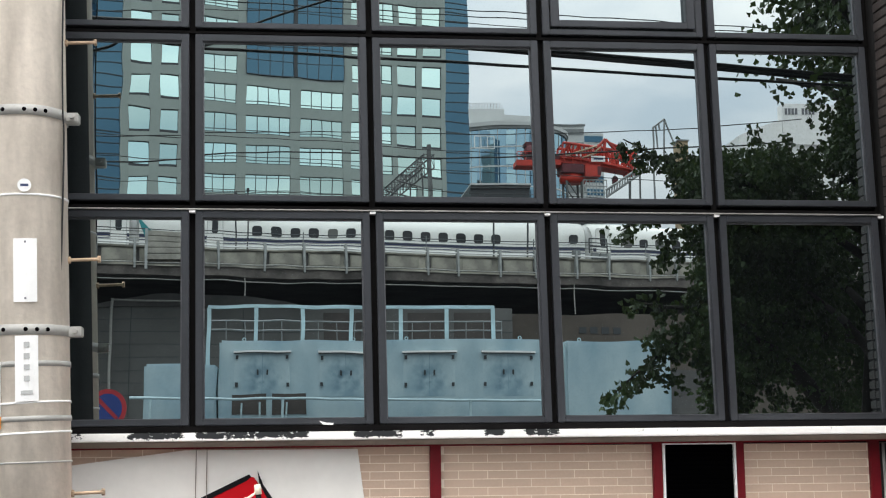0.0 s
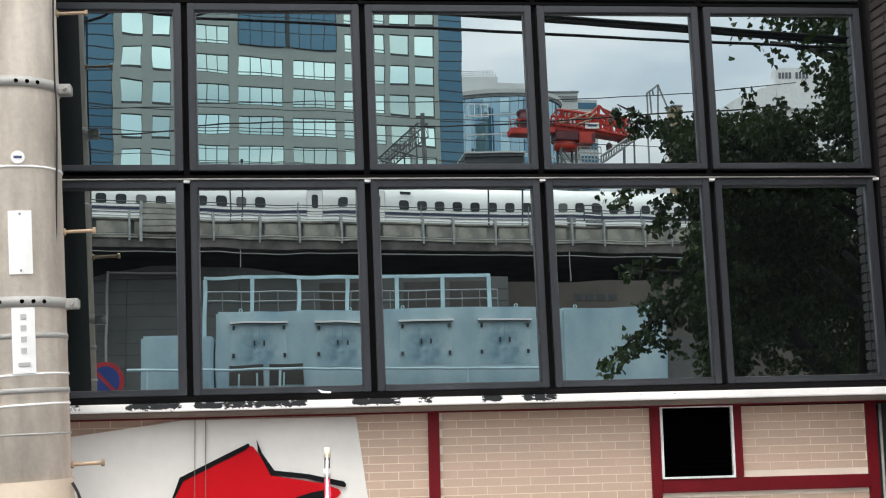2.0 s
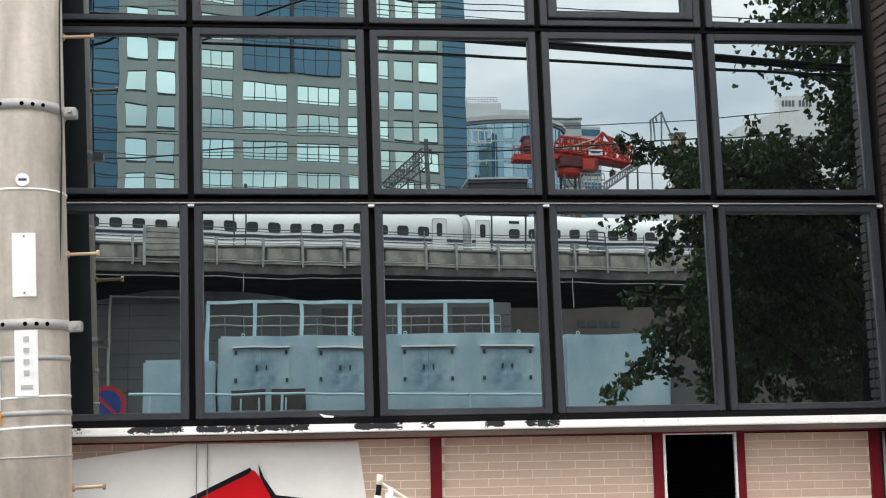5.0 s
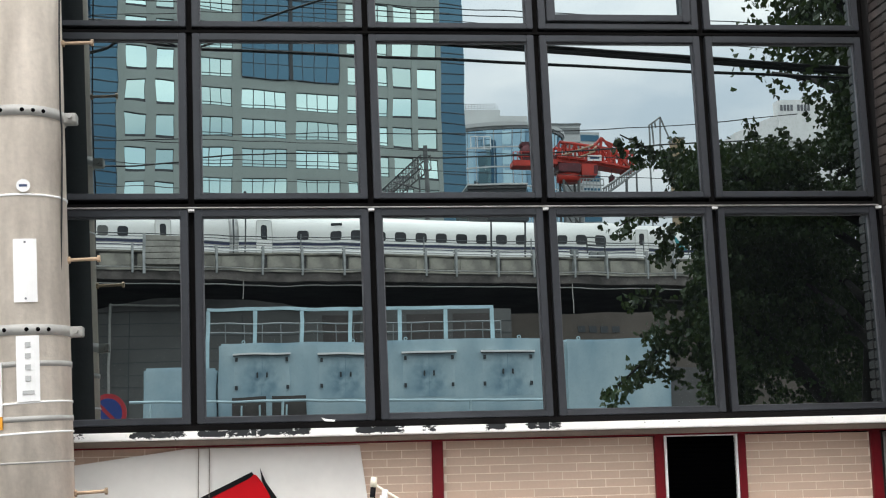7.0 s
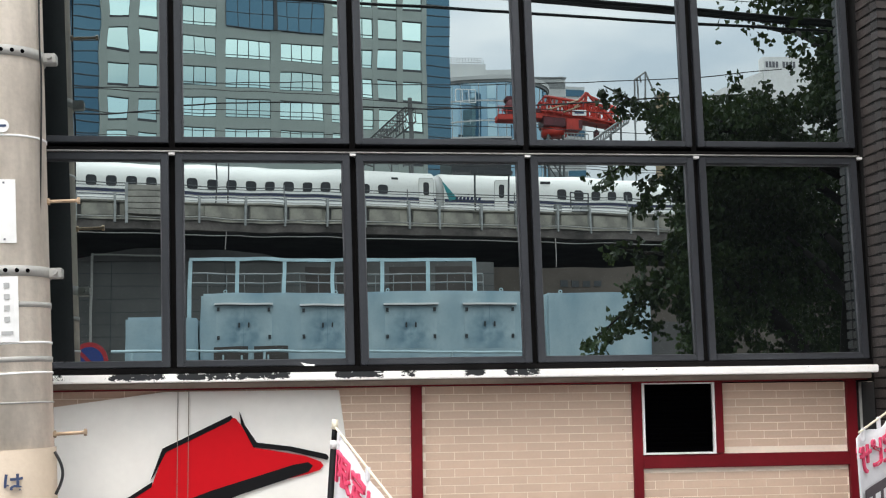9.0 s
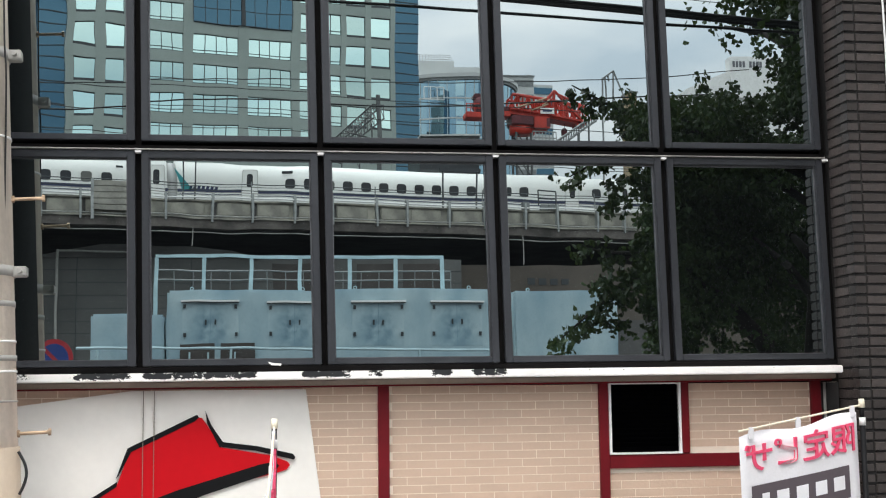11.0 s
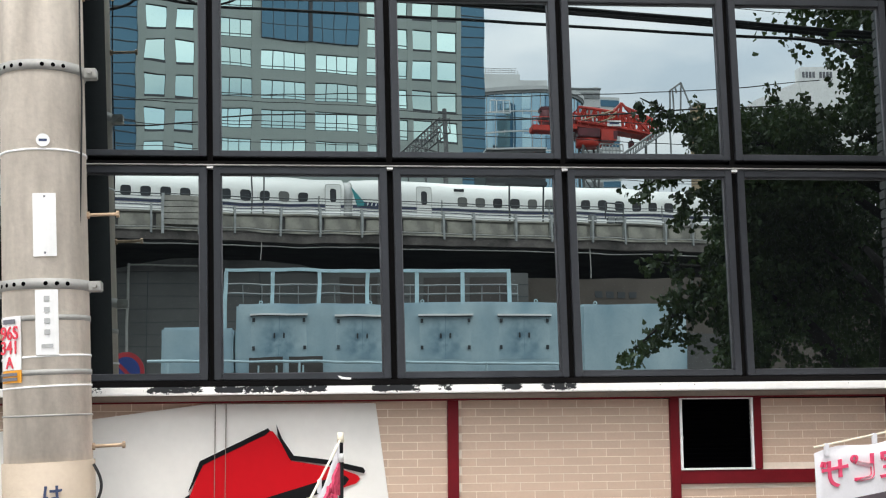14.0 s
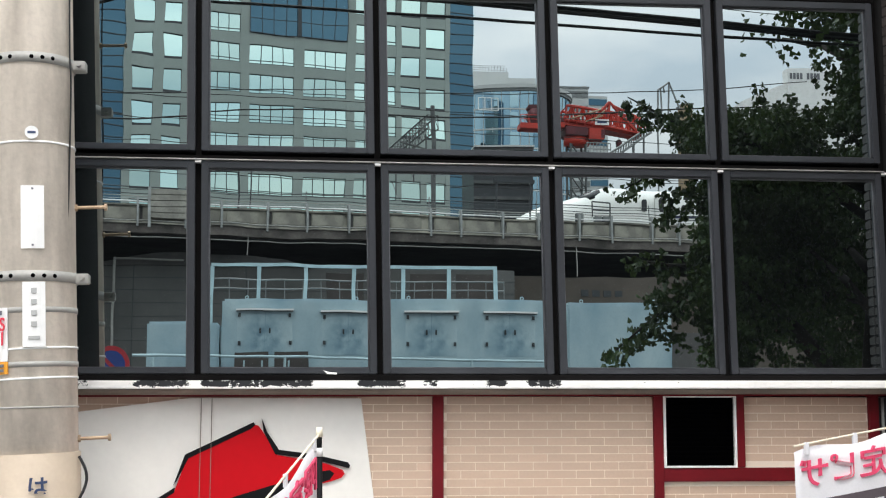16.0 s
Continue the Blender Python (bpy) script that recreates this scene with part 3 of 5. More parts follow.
for z, h, m_, tl in ((3.213, 0.008, WHITE, 0.6), (2.525, 0.022, GALV, 0), (2.369, 0.008, WHITE, -1.2), (2.306, 0.022, GALV, 0.3), (2.249, 0.008, WHITE, -0.8), (2.134, 0.008, GALV, 1.0)):
    band(z, h, m_, "thin strap round the pole", 0.004, tl)
for z, sgn in ((3.898, 1), (2.96, 1), (2.0, 1), (3.423, -1), (2.465, -1), (1.55, -1)):
    r = pole_r(z)
    b = part("step_bolt", rod(bmesh.new(), (sgn * (r - 0.02), 0, z), (sgn * (r + 0.128), 0, z), 0.0072, 10), BOLT, pole, "rusty step bolt", smooth=False)
    part("bolt_head", rod(bmesh.new(), (sgn * (r + 0.120), 0, z), (sgn * (r + 0.132), 0, z), 0.0145, 6), BOLT, b)
    part("bolt_collar", rod(bmesh.new(), (sgn * (r - 0.005), 0, z), (sgn * (r + 0.010), 0, z), 0.0150, 6), BOLT, b)


def plate(ang, z, w, h, material, name, label):
    """A plate on the pole's front, bent round it; ang: degrees from straight ahead, to the right."""
    r = pole_r(z) + 0.010
    bm = bmesh.new()
    n = 5
    cols = []
    for i in range(n + 1):
        a = radians(ang) + (i / n - 0.5) * w / r
        cols.append([bm.verts.new((rr * math.sin(a), -rr * math.cos(a), z + s * h / 2)) for rr in (r, r - 0.006) for s in (-1, 1)])
    for i in range(n):
        p, q = cols[i], cols[i + 1]
        bm.faces.new((p[0], q[0], q[1], p[1]))
        bm.faces.new((p[2], p[3], q[3], q[2]))
        bm.faces.new((p[1], q[1], q[3], p[3]))
        bm.faces.new((p[0], p[2], q[2], q[0]))
    bm.faces.new((cols[0][0], cols[0][1], cols[0][3], cols[0][2]))
    bm.faces.new((cols[n][0], cols[n][2], cols[n][3], cols[n][1]))
    return part(name, bm, material, pole, label)


def mark(ang, z, w, h, material, owner):
    r = pole_r(z) + 0.0125
    part("print_bar", bx(-w / 2, w / 2, -0.001, 0.001, -h / 2, h / 2), material, owner, at=pose(r * math.sin(radians(ang)), -r * math.cos(radians(ang)), z, 0, 0, ang))


pl = plate(10, 2.90, 0.092, 0.258, WHITE, "blank_plate", "blank white plate")
for z in (3.015, 2.785):
    mark(10, z, 0.008, 0.008, INK, pl)
pl = plate(11, 2.505, 0.090, 0.262, WHITE, "name_plate", "white plate with small faded print")
for i, z in enumerate((2.60, 2.555, 2.51, 2.465)):
    mark(11, z, 0.022, 0.020, T_GREY, pl)
mark(11, 2.41, 0.045, 0.014, T_GREY, pl)
pl = plate(-40, 2.428, 0.112, 0.215, WHITE, "number_plate", "white plate with red characters")
for txt, z, sz in (("96S", 2.466, 0.074), ("341", 2.408, 0.074), ("A", 2.348, 0.066)):
    me = letters(txt, sz, INK_RED, "lettering", bold=0.0012)
    r = pole_r(z) + 0.0125
    part("lettering", me, INK_RED, pl, at=pose(r * math.sin(radians(-40)), -r * math.cos(radians(-40)), z, 90, 0, -40))
mark(-40, 2.515, 0.07, 0.018, INK, pl)
pl2 = plate(-40, 2.294, 0.112, 0.05, ORANGE, "orange_sticker", "orange sticker with dark print bars")
mark(-40, 2.303, 0.09, 0.012, INK, pl2)
mark(-40, 2.284, 0.09, 0.012, INK, pl2)
bm = bmesh.new()
rod(bm, (0, 0, 0), (0, -0.004, 0), 0.027, 24)
tg = part("round_tag", bm, WHITE, pole, "small round white tag", at=pose(0.03, -pole_r(3.25) - 0.004, 3.248, 0, 0, 9))
part("print_bar", bx(-0.016, 0.016, -0.0055, -0.004, -0.005, 0.005), INK_BLUE, tg)
# a loop of thin black cable low on the pole
c = bpy.data.curves.new("cable_loop", "CURVE")
c.dimensions, c.bevel_depth = "3D", 0.006
s = c.splines.new("POLY")
pts = [(0.185 + 0.03 * math.sin(math.pi * i / 12), -0.05, 1.93 - 0.17 * i / 12) for i in range(13)]
s.points.add(len(pts) - 1)
for q, p in zip(s.points, pts):
    q.co = (*p, 1)
lo = new("cable_loop", c)
c.materials.append(CABLE)
lo.parent = pole

# ---- brick pier at the building's corner ----
PX0, PY0 = 2.892, -0.215
pier = thing("brick_pier", "dark brown brick pier with recessed joints", "wall", kind="structure")
# runs on unseen to the right and up, added to shade the tree
part("core", bx(PX0 + 0.008, 9.0, PY0 + 0.008, 9.0, -0.2, 15.2), JOINT_AND_SHADE, pier)
CH = 0.0485


def brick_mesh(x0, x1, y0, y1, material):
    bm = bmesh.new()
    box(bm, x0, x1, y0, y1, 0.003, CH - 0.004)
    cx, cz = (x0 + x1) / 2, CH / 2
    for v in bm.verts:
        if v.co.y < (y0 + y1) / 2:
            v.co.z += -0.0065 if v.co.z > cz else 0.0025
            v.co.x += 0.002 if v.co.x < cx else -0.003
    return mesh_of(bm, "brick", material)


BL = 0.145
KINDS = [brick_mesh(PX0, PX0 + 0.012, PY0 + 0.070, -0.002, DARK_BRICK), brick_mesh(PX0, PX0 + 0.056, PY0, PY0 + 0.066, DARK_BRICK),
         brick_mesh(PX0 + 0.062, PX0 + 0.062 + BL, PY0, PY0 + 0.012, DARK_BRICK)]
rest = bmesh.new()
for i in range(int(8.2 / CH)):
    z = i * CH
    near = 1.55 < z < 4.45
    jog = random.uniform(-0.0015, 0.0015)
    if near:
        for me in KINDS:
            part("brick", me, DARK_BRICK, pier, at=pose(random.uniform(-0.0015, 0.0015), random.uniform(-0.002, 0.002), z))
        for c_ in range(1, 3):
            part("brick", KINDS[2], DARK_BRICK, pier, at=pose(c_ * (BL + 0.006), random.uniform(-0.002, 0.002), z))
    else:
        box(rest, PX0, PX0 + 0.012, PY0 + 0.07, -0.002, z + 0.003, z + CH - 0.004)
        box(rest, PX0, PX0 + 0.056, PY0, PY0 + 0.066, z + 0.003, z + CH - 0.004)
    for c_ in range(0 if not near else 3, 10):
        xa = PX0 + 0.062 + c_ * (BL + 0.006)
        box(rest, xa, xa + BL, PY0, PY0 + 0.012, z + 0.003, z + CH - 0.004)
tagged(part("brickwork", rest, DARK_BRICK, pier), kind="stuff")
# white cable down the pier
c = bpy.data.curves.new("white_cable", "CURVE")
c.dimensions, c.bevel_depth = "3D", 0.005
s = c.splines.new("POLY")
pts = [(3.105 + 0.004 * math.sin(i * 1.3) - 0.012 * i / 20, PY0 - 0.008, 1.0 + i * 0.25) for i in range(26)]
s.points.add(len(pts) - 1)
for q, p in zip(s.points, pts):
    q.co = (*p, 1)
c.materials.append(WHITE)
tagged(new("white_cable", c), "thin white cable down the brick pier", "cable")

# ---- banners ----
FW, FH = 0.57, 1.5


def banner(base, height, droop, label):
    root = thing("banner", label, "banner", "shop banners", at=pose(*base))
    part("pole", rod(bmesh.new(), (0, 0, 0), (0, 0, height - 0.10), 0.013, 12), SIGN_K, root, "black plastic pole", True)
    part("pole_top", rod(bmesh.new(), (0, 0, height - 0.10), (0, 0, height - 0.03), 0.011, 12), SIGN_K, root, smooth=True)
    part("pole_ring", rod(bmesh.new(), (0, 0, height - 0.118), (0, 0, height - 0.083), 0.0145, 12), WHITE, root, smooth=True)
    part("knob", rod(bmesh.new(), (0, 0, height - 0.040), (0, 0, height), 0.0145, 12, 0.0125), IVORY, root, "ivory plastic knob", True)
    part("foot", rod(bmesh.new(), (0, 0, 0), (0, 0, 0.12), 0.16, 20, 0.12), WHITE, root, "white water-filled foot", True)
    flag = thing("flag", "")
    flag.parent = root
    flag.matrix_basis = pose(0, 0, height)
    zd = math.tan(radians(droop))
    n, k = 16, 24
    bm = bmesh.new()
    g = []
    for j in range(k + 1):
        for i in range(n + 1):
            u, v = i / n, j / k
            x = 0.03 + u * FW
            y = 0.018 * math.sin(5.0 * u + 3 * v) * u + 0.02 * math.sin(4 * v + 2 * u) * v
            z = -0.055 - x * zd - v * FH + 0.012 * math.sin(3 * math.pi * u) * (1 - v)
            g.append(bm.verts.new((x, y, z)))
    for j in range(k):
        for i in range(n):
            q = j * (n + 1) + i
            bm.faces.new((g[q], g[q + 1], g[q + n + 2], g[q + n + 1]))
    me = mesh_of(bm, "cloth", CLOTH, True)
    cl = part("cloth", me, CLOTH, flag, "white cloth with pink and brown print")
    sm = cl.modifiers.new("thick", "SOLIDIFY")
    sm.thickness = 0.0015
    part("arm", rod(bmesh.new(), (0, 0, -0.028), (FW + 0.04, 0, -0.028 - (FW + 0.04) * zd), 0.0048, 8), IVORY, flag, "ivory cross rod")
    for x in (0.05, 0.32, FW - 0.02):
        part("loop", bx(x - 0.012, x + 0.012, -0.0065, 0.0065, -0.075 - x * zd, -0.021 - x * zd, bevel=0.003), CLOTH, flag)

    def printed(me, x, z, material, name, lab):
        # print shows on both faces of the thin cloth
        for v in me.vertices:
            px, pz = v.co.x + x, v.co.y + z
            u, vv = (px - 0.03) / FW, (-0.055 - pz) / FH
            y = 0.018 * math.sin(5.0 * u + 3 * vv) * u + 0.02 * math.sin(4 * vv + 2 * u) * vv
            v.co = (px, y + (-0.011 if v.co.z < 0 else 0.011), pz - px * zd)
        part(name, me, material, flag, lab)

    printed(letters("限定ピザ", 0.136, PINK, "lettering", bold=0.0012), 0.31, -0.165, PINK, "lettering", "pink printed characters")
    bm = bmesh.new()
    gx = 14
    vs = [[bm.verts.new((-0.235 + 0.47 * i / gx, 0.07 if j else -0.07, s)) for i in range(gx + 1) for j in (0, 1)] for s in (-0.0005, 0.0005)]
    for sheet in vs:
        for i in range(gx):
            bm.faces.new((sheet[2 * i], sheet[2 * i + 2], sheet[2 * i + 3], sheet[2 * i + 1]))
    printed(mesh_of(bm, "print_band", BAND), 0.32, -0.345, BAND, "print_band", "brown printed band")
    for i in range(5):
        bm = bmesh.new()
        for s in (-0.0015, 0.0015):
            q = [bm.verts.new((x, z, s)) for x, z in ((-0.028, -0.03), (0.028, -0.03), (0.028, 0.03), (-0.028, 0.03))]
            bm.faces.new(q)
        me = mesh_of(bm, "print_bar", CLOTH)
        printed(me, 0.14 + i * 0.09, -0.345, CLOTH, "print_bar", "white print bar")
        for v in me.vertices:
            v.co.y += 0.002 if v.co.y > 0 else -0.002
    return root, flag


banner_a, flag_a = banner((0.16, -0.62, 0.0), 2.035, 25, "white shop banner with pink print turning in the wind")
banner_b, flag_b = banner((2.795, -0.42, 0.0), 2.085, 10, "white shop banner with pink print hanging level")

# ---- across the street, as the glass shows it: tree, boxes, sheds ----
def curve_cable(name, pts, r, material, label, cat="cable", group=""):
    c = bpy.data.curves.new(name, "CURVE")
    c.dimensions, c.bevel_depth, c.bevel_resolution = "3D", r, 1
    s = c.splines.new("POLY")
    s.points.add(len(pts) - 1)
    for q, p in zip(s.points, pts):
        q.co = (*p, 1)
    c.materials.append(material)
    return tagged(new(name, c), label, cat, group)


def seen(u, w, d):
    """World place of what shows at slopes u (across) and w (up) at depth d in the glass."""
    return Vector((u * d, far(d), EYE[2] + w * d))


def cable(pts, d, r, label="black overhead cable across the street"):
    """A cable through the slopes (u, w) given, at depth d, rounded between them."""
    q = [seen(u, w, d) for u, w in pts]
    out = []
    for i in range(len(q) - 1):
        p0, p1, p2, p3 = q[max(i - 1, 0)], q[i], q[i + 1], q[min(i + 2, len(q) - 1)]
        for k in range(8):
            t = k / 8
            out.append(0.5 * ((2 * p1) + (p2 - p0) * t + (2 * p0 - 5 * p1 + 4 * p2 - p3) * t * t + (3 * p1 - p0 - 3 * p2 + p3) * t ** 3))
    return curve_cable("overhead_cable", out + [q[-1]], r, CABLE, label, group="overhead cables")


cable([(-0.5, 0.345), (-0.06, 0.331), (0.0776, 0.3238), (0.1946, 0.3190), (0.3332, 0.3112), (0.4376, 0.3052), (0.75, 0.290)], 9.0, 0.018, "thick black bundle of overhead cables")
cable([(-0.5, 0.350), (-0.06, 0.328), (0.0776, 0.3220), (0.1946, 0.3160), (0.3332, 0.3078), (0.4376, 0.3020), (0.75, 0.287)], 9.2, 0.0168, "thick black bundle of overhead cables")
cable([(-0.5, 0.330), (-0.06, 0.332), (0.12, 0.3250), (0.1946, 0.3178), (0.3332, 0.3095), (0.4376, 0.3040), (0.75, 0.290)], 9.1, 0.0142, "thick black bundle of overhead cables")
cable([(-0.30, 0.285), (-0.1512, 0.3071), (-0.1241, 0.3168), (-0.1050, 0.3172), (-0.0793, 0.3144), (0.0, 0.3121), (0.0775, 0.3088), (0.1943, 0.3049), (0.3328, 0.2995), (0.4565, 0.2965), (0.75, 0.288)], 8.9, 0.0112)
cable([(-0.22, 0.345), (-0.110, 0.3250), (-0.0879, 0.3178), (-0.0750, 0.3137), (-0.055, 0.318), (-0.0365, 0.3275), (0.02, 0.350), (0.2, 0.41)], 8.8, 0.008)
cable([(-0.25, 0.352), (-0.11, 0.3500), (0.0, 0.3470), (0.2, 0.3405), (0.42, 0.335), (0.75, 0.325)], 15.5, 0.007)
cable([(-0.25, 0.358), (-0.11, 0.3560), (0.0, 0.3525), (0.2, 0.3455), (0.42, 0.339), (0.75, 0.329)], 15.6, 0.007)
cable([(-0.25, 0.332), (0.0, 0.3420), (0.2, 0.3330), (0.42, 0.318), (0.75, 0.300)], 16.0, 0.005)
cable([(-0.1914, 0.2385), (-0.1333, 0.2398), (0.0371, 0.2446), (0.2144, 0.2482), (0.3292, 0.2551), (0.414, 0.2643)], 21.0, 0.0085)
cable([(-0.191, 0.2182), (-0.1331, 0.2202), (-0.0062, 0.227), (0.1466, 0.2274), (0.3284, 0.2395), (0.3987, 0.2446)], 20.0, 0.0125)
cable([(-0.1430, 0.42), (-0.1425, 0.30), (-0.1405, 0.23), (-0.1385, 0.19), (-0.137, 0.02)], 6.55, 0.004, "thin black cable hanging beside the pole")

# blue equipment boxes on a raised base
BD = 30.0


def ux(u, d=BD):
    return u * d


def wz(w, d=BD):
    return EYE[2] + w * d


YB = far(BD)
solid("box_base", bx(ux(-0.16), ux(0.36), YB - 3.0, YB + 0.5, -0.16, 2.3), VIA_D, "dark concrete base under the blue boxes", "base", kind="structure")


# added slab that paints the darkness between the boxes and the tree
solid("filler_slab", bx(ux(0.3005), ux(0.350), YB - 3.0, YB - 0.4, 2.3, wz(0.062)), VIA_D, "dark slab added to fill the dark place beside the blue boxes", "wall", kind="structure")


def blue_box(u0, u1, wtop, label, doors, d=BD):
    y = far(d)
    x0, x1, zt = u0 * d, u1 * d, wz(wtop, d)
    b = thing("equipment_box", label, "equipment box", "blue boxes")
    part("body", bx(x0, x1, y - 1.6, y, 2.3, zt, bevel=0.05), BLUE, b)
    for ud0, ud1 in doors:
        a0, a1 = ud0 * d, ud1 * d
        zt2, zb2 = wz(0.0742, d), wz(0.0415, d)
        cx, cz = (a0 + a1) / 2, wz(0.0595, d)
        off = Matrix.Translation((-cx, 0, -cz))
        dr = part("door", bx(a0 - 0.05 - cx, a1 + 0.05 - cx, y, y + 0.006, zb2 - cz, zt2 - cz, bevel=0.002), BLUE_DOOR, b, "pale blue door with grime round its lock", at=pose(cx, 0, cz))
        part("rain_strip", bx(a0 - 0.09, a1 + 0.09, y + 0.018, y + 0.10, zt2 + 0.004, zt2 + 0.045), WHITE, dr, "white rain strip", at=off)
        part("rain_strip", bx(a0 - 0.08, a1 + 0.08, y + 0.018, y + 0.085, zt2 - 0.014, zt2 + 0.002), LINE, dr, "dark underside of the rain strip", at=off)
        part("seam", bx((a0 + a1) / 2 - 0.004, (a0 + a1) / 2 + 0.004, y + 0.004, y + 0.008, zb2, zt2), STAIN, dr, at=off)
        for hx in (a0, a1):
            for hz in (wz(0.0708, d), wz(0.0505, d)):
                part("hinge", bx(hx - 0.03, hx + 0.03, y + 0.018, y + 0.045, hz - 0.045, hz + 0.045), LINE, dr, at=off)
        for hx in (-0.11, 0.11):
            part("handle", bx((a0 + a1) / 2 + hx - 0.02, (a0 + a1) / 2 + hx + 0.02, y + 0.018, y + 0.05, wz(0.0595, d) - 0.06, wz(0.0595, d) + 0.06, bevel=0.008), LINE, dr, at=off)
    for i in range(2 if x1 - x0 > 2 else 0):
        xx = x0 + (0.15 + 0.7 * i) * (x1 - x0)
        bm = bmesh.new()
        ring(bm, 0.026, 0.046, -0.012, 0.012, 14)
        part("lifting_eye", bm, BLUE_R, b, at=pose(xx, y - 0.2, zt + 0.045, 90, 0, 0))
    return b


blue_box(-0.0477, 0.0725, 0.0838, "pale blue steel equipment box with double doors and rust streaks", [(-0.0342, 0.0036), (0.0295, 0.0655)])
blue_box(0.0738, 0.2010, 0.0850, "pale blue steel equipment box with double doors", [(0.0921, 0.1284), (0.1530, 0.1890)])
blue_box(0.2149, 0.2990, 0.0840, "plain pale blue steel equipment box", [])
blue_box(-0.0600, -0.0490, 0.0655, "narrow pale blue steel box beside the large one", [])
blue_box(-0.1012, -0.0640, 0.0665, "low pale blue steel box", [])
lw = thing("box_grille", "two dark grilles with pale posts low on the box", "grille")
for ua in (-0.0375, -0.0078):
    part("opening", bx(ux(ua), ux(ua + 0.0255), YB, YB + 0.02, wz(0.028), wz(0.0435)), HOLE, lw)
for uu in (-0.0300, -0.0165, 0.003):
    part("post", bx(ux(uu) - 0.02, ux(uu) + 0.02, YB + 0.02, YB + 0.06, wz(0.02), wz(0.037)), BLUE_R, lw)
rl = thing("low_rail", "pale blue pipe rail before the boxes", "railing")
part("rail", rod(bmesh.new(), (ux(-0.11), YB + 0.35, wz(0.0405)), (ux(0.205), YB + 0.35, wz(0.0375)), 0.03), BLUE_R, rl)
for uu in (-0.095, -0.06, 0.0, 0.07, 0.14, 0.205):
    part("post", rod(bmesh.new(), (ux(uu), YB + 0.35, 2.3), (ux(uu), YB + 0.35, wz(0.039)), 0.03), BLUE_R, rl)

# railing on the box roof
FD = 31.2
YF = far(FD)
rail = thing("roof_railing", "pale blue steel railing standing behind the boxes", "railing")
zt = wz(0.1098, FD)
part("top_rail", bx(-0.0567 * FD, 0.1612 * FD, YF - 0.04, YF + 0.04, zt - 0.045, zt + 0.03), BLUE_R, rail)
for uu in (-0.0560, -0.0205, 0.0150, 0.0520, 0.0880, 0.1235, 0.1600):
    part("post", bx(uu * FD - 0.045, uu * FD + 0.045, YF - 0.03, YF + 0.03, 2.3, zt - 0.045), BLUE_R, rail)
YG = far(FD + 0.9)
for w_ in (0.0985, 0.0915):
    part("mid_rail", rod(bmesh.new(), (-0.0567 * (FD + 0.9), YG, wz(w_, FD + 0.9)), (0.1665 * (FD + 0.9), YG, wz(w_, FD + 0.9)), 0.02), STEEL, rail)
for i in range(17):
    uu = -0.0567 + i * 0.01395
    part("baluster", rod(bmesh.new(), (uu * (FD + 0.9), YG, 2.3), (uu * (FD + 0.9), YG, wz(0.0985, FD + 0.9)), 0.012), STEEL, rail)

# no-parking sign on its post
sd = 26.0
sp = seen(-0.1268, 0.0338, sd)
ns = thing("road_sign", "round blue sign with a red ring on a grey post", "road sign", at=pose(sp.x, sp.y, 0))
part("post", rod(bmesh.new(), (0, -0.05, -0.16), (0, -0.05, sp.z + 0.2), 0.03, 10), GALV, ns)
part("disc", rod(bmesh.new(), (0, -0.01, sp.z), (0, 0.01, sp.z), 0.36, 36), ROAD_SIGN_R, ns, "red disc")
part("inner_disc", rod(bmesh.new(), (0, 0.005, sp.z), (0, 0.014, sp.z), 0.275, 36), ROAD_SIGN_B, ns, "blue disc")
part("slash", bx(-0.26, 0.26, 0.012, 0.018, -0.035, 0.035), ROAD_SIGN_R, ns, "red slash", at=pose(0, 0, sp.z, 0, 45, 0))

# ---- viaduct and train ----
VM = 0.145
VTURN = -math.degrees(math.atan(VM))
VORG = (0.0, far(70.0), 0.0)
RAIL_Z = 11.40
via = thing("viaduct", "grey concrete railway viaduct with panelled parapet", "viaduct", kind="structure", at=pose(*VORG, 0, 0, VTURN))
# the deck's dark colour carries the shade of its underside
part("deck", bx(-130, 130, -22.0, 3.6, 10.86, 11.05), VIA_D, via, "concrete deck darkened for the shade beneath it")
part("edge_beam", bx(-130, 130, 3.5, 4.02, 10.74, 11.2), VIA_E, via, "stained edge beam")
part("edge_lip", bx(-130, 130, 3.6, 4.12, 11.2, 11.27, bevel=0.01), VIA, via)
part("parapet", bx(-130, 130, 3.62, 3.76, 11.05, 12.10), VIA, via)
part("coping", bx(-130, 130, 3.55, 3.92, 12.10, 12.20, bevel=0.02), VIA, via, "pale coping")
part("far_parapet", bx(-130, 130, -22.0, -21.8, 11.05, 12.2), VIA, via)
part("pipe", rod(bmesh.new(), (-130, 4.06, 11.36), (130, 4.06, 11.36), 0.04), GALV, via)
part("pipe", rod(bmesh.new(), (-130, 3.98, 12.30), (130, 3.98, 12.30), 0.04), WHITE, via)
part("hand_rail", rod(bmesh.new(), (-130, 3.7, 13.05), (130, 3.7, 13.05), 0.025), LINE, via)
part("hand_rail", rod(bmesh.new(), (-130, 3.7, 12.72), (130, 3.7, 12.72), 0.020), LINE, via)
me_post = mesh_of(bx(-0.055, 0.055, 3.76, 4.16, 11.05, 12.52, bevel=0.015), "pilaster", STEEL_L)
me_panel = mesh_of(bx(-0.80, 0.86, 3.76, 3.84, 11.44, 12.04, bevel=0.03), "panel", VIA)
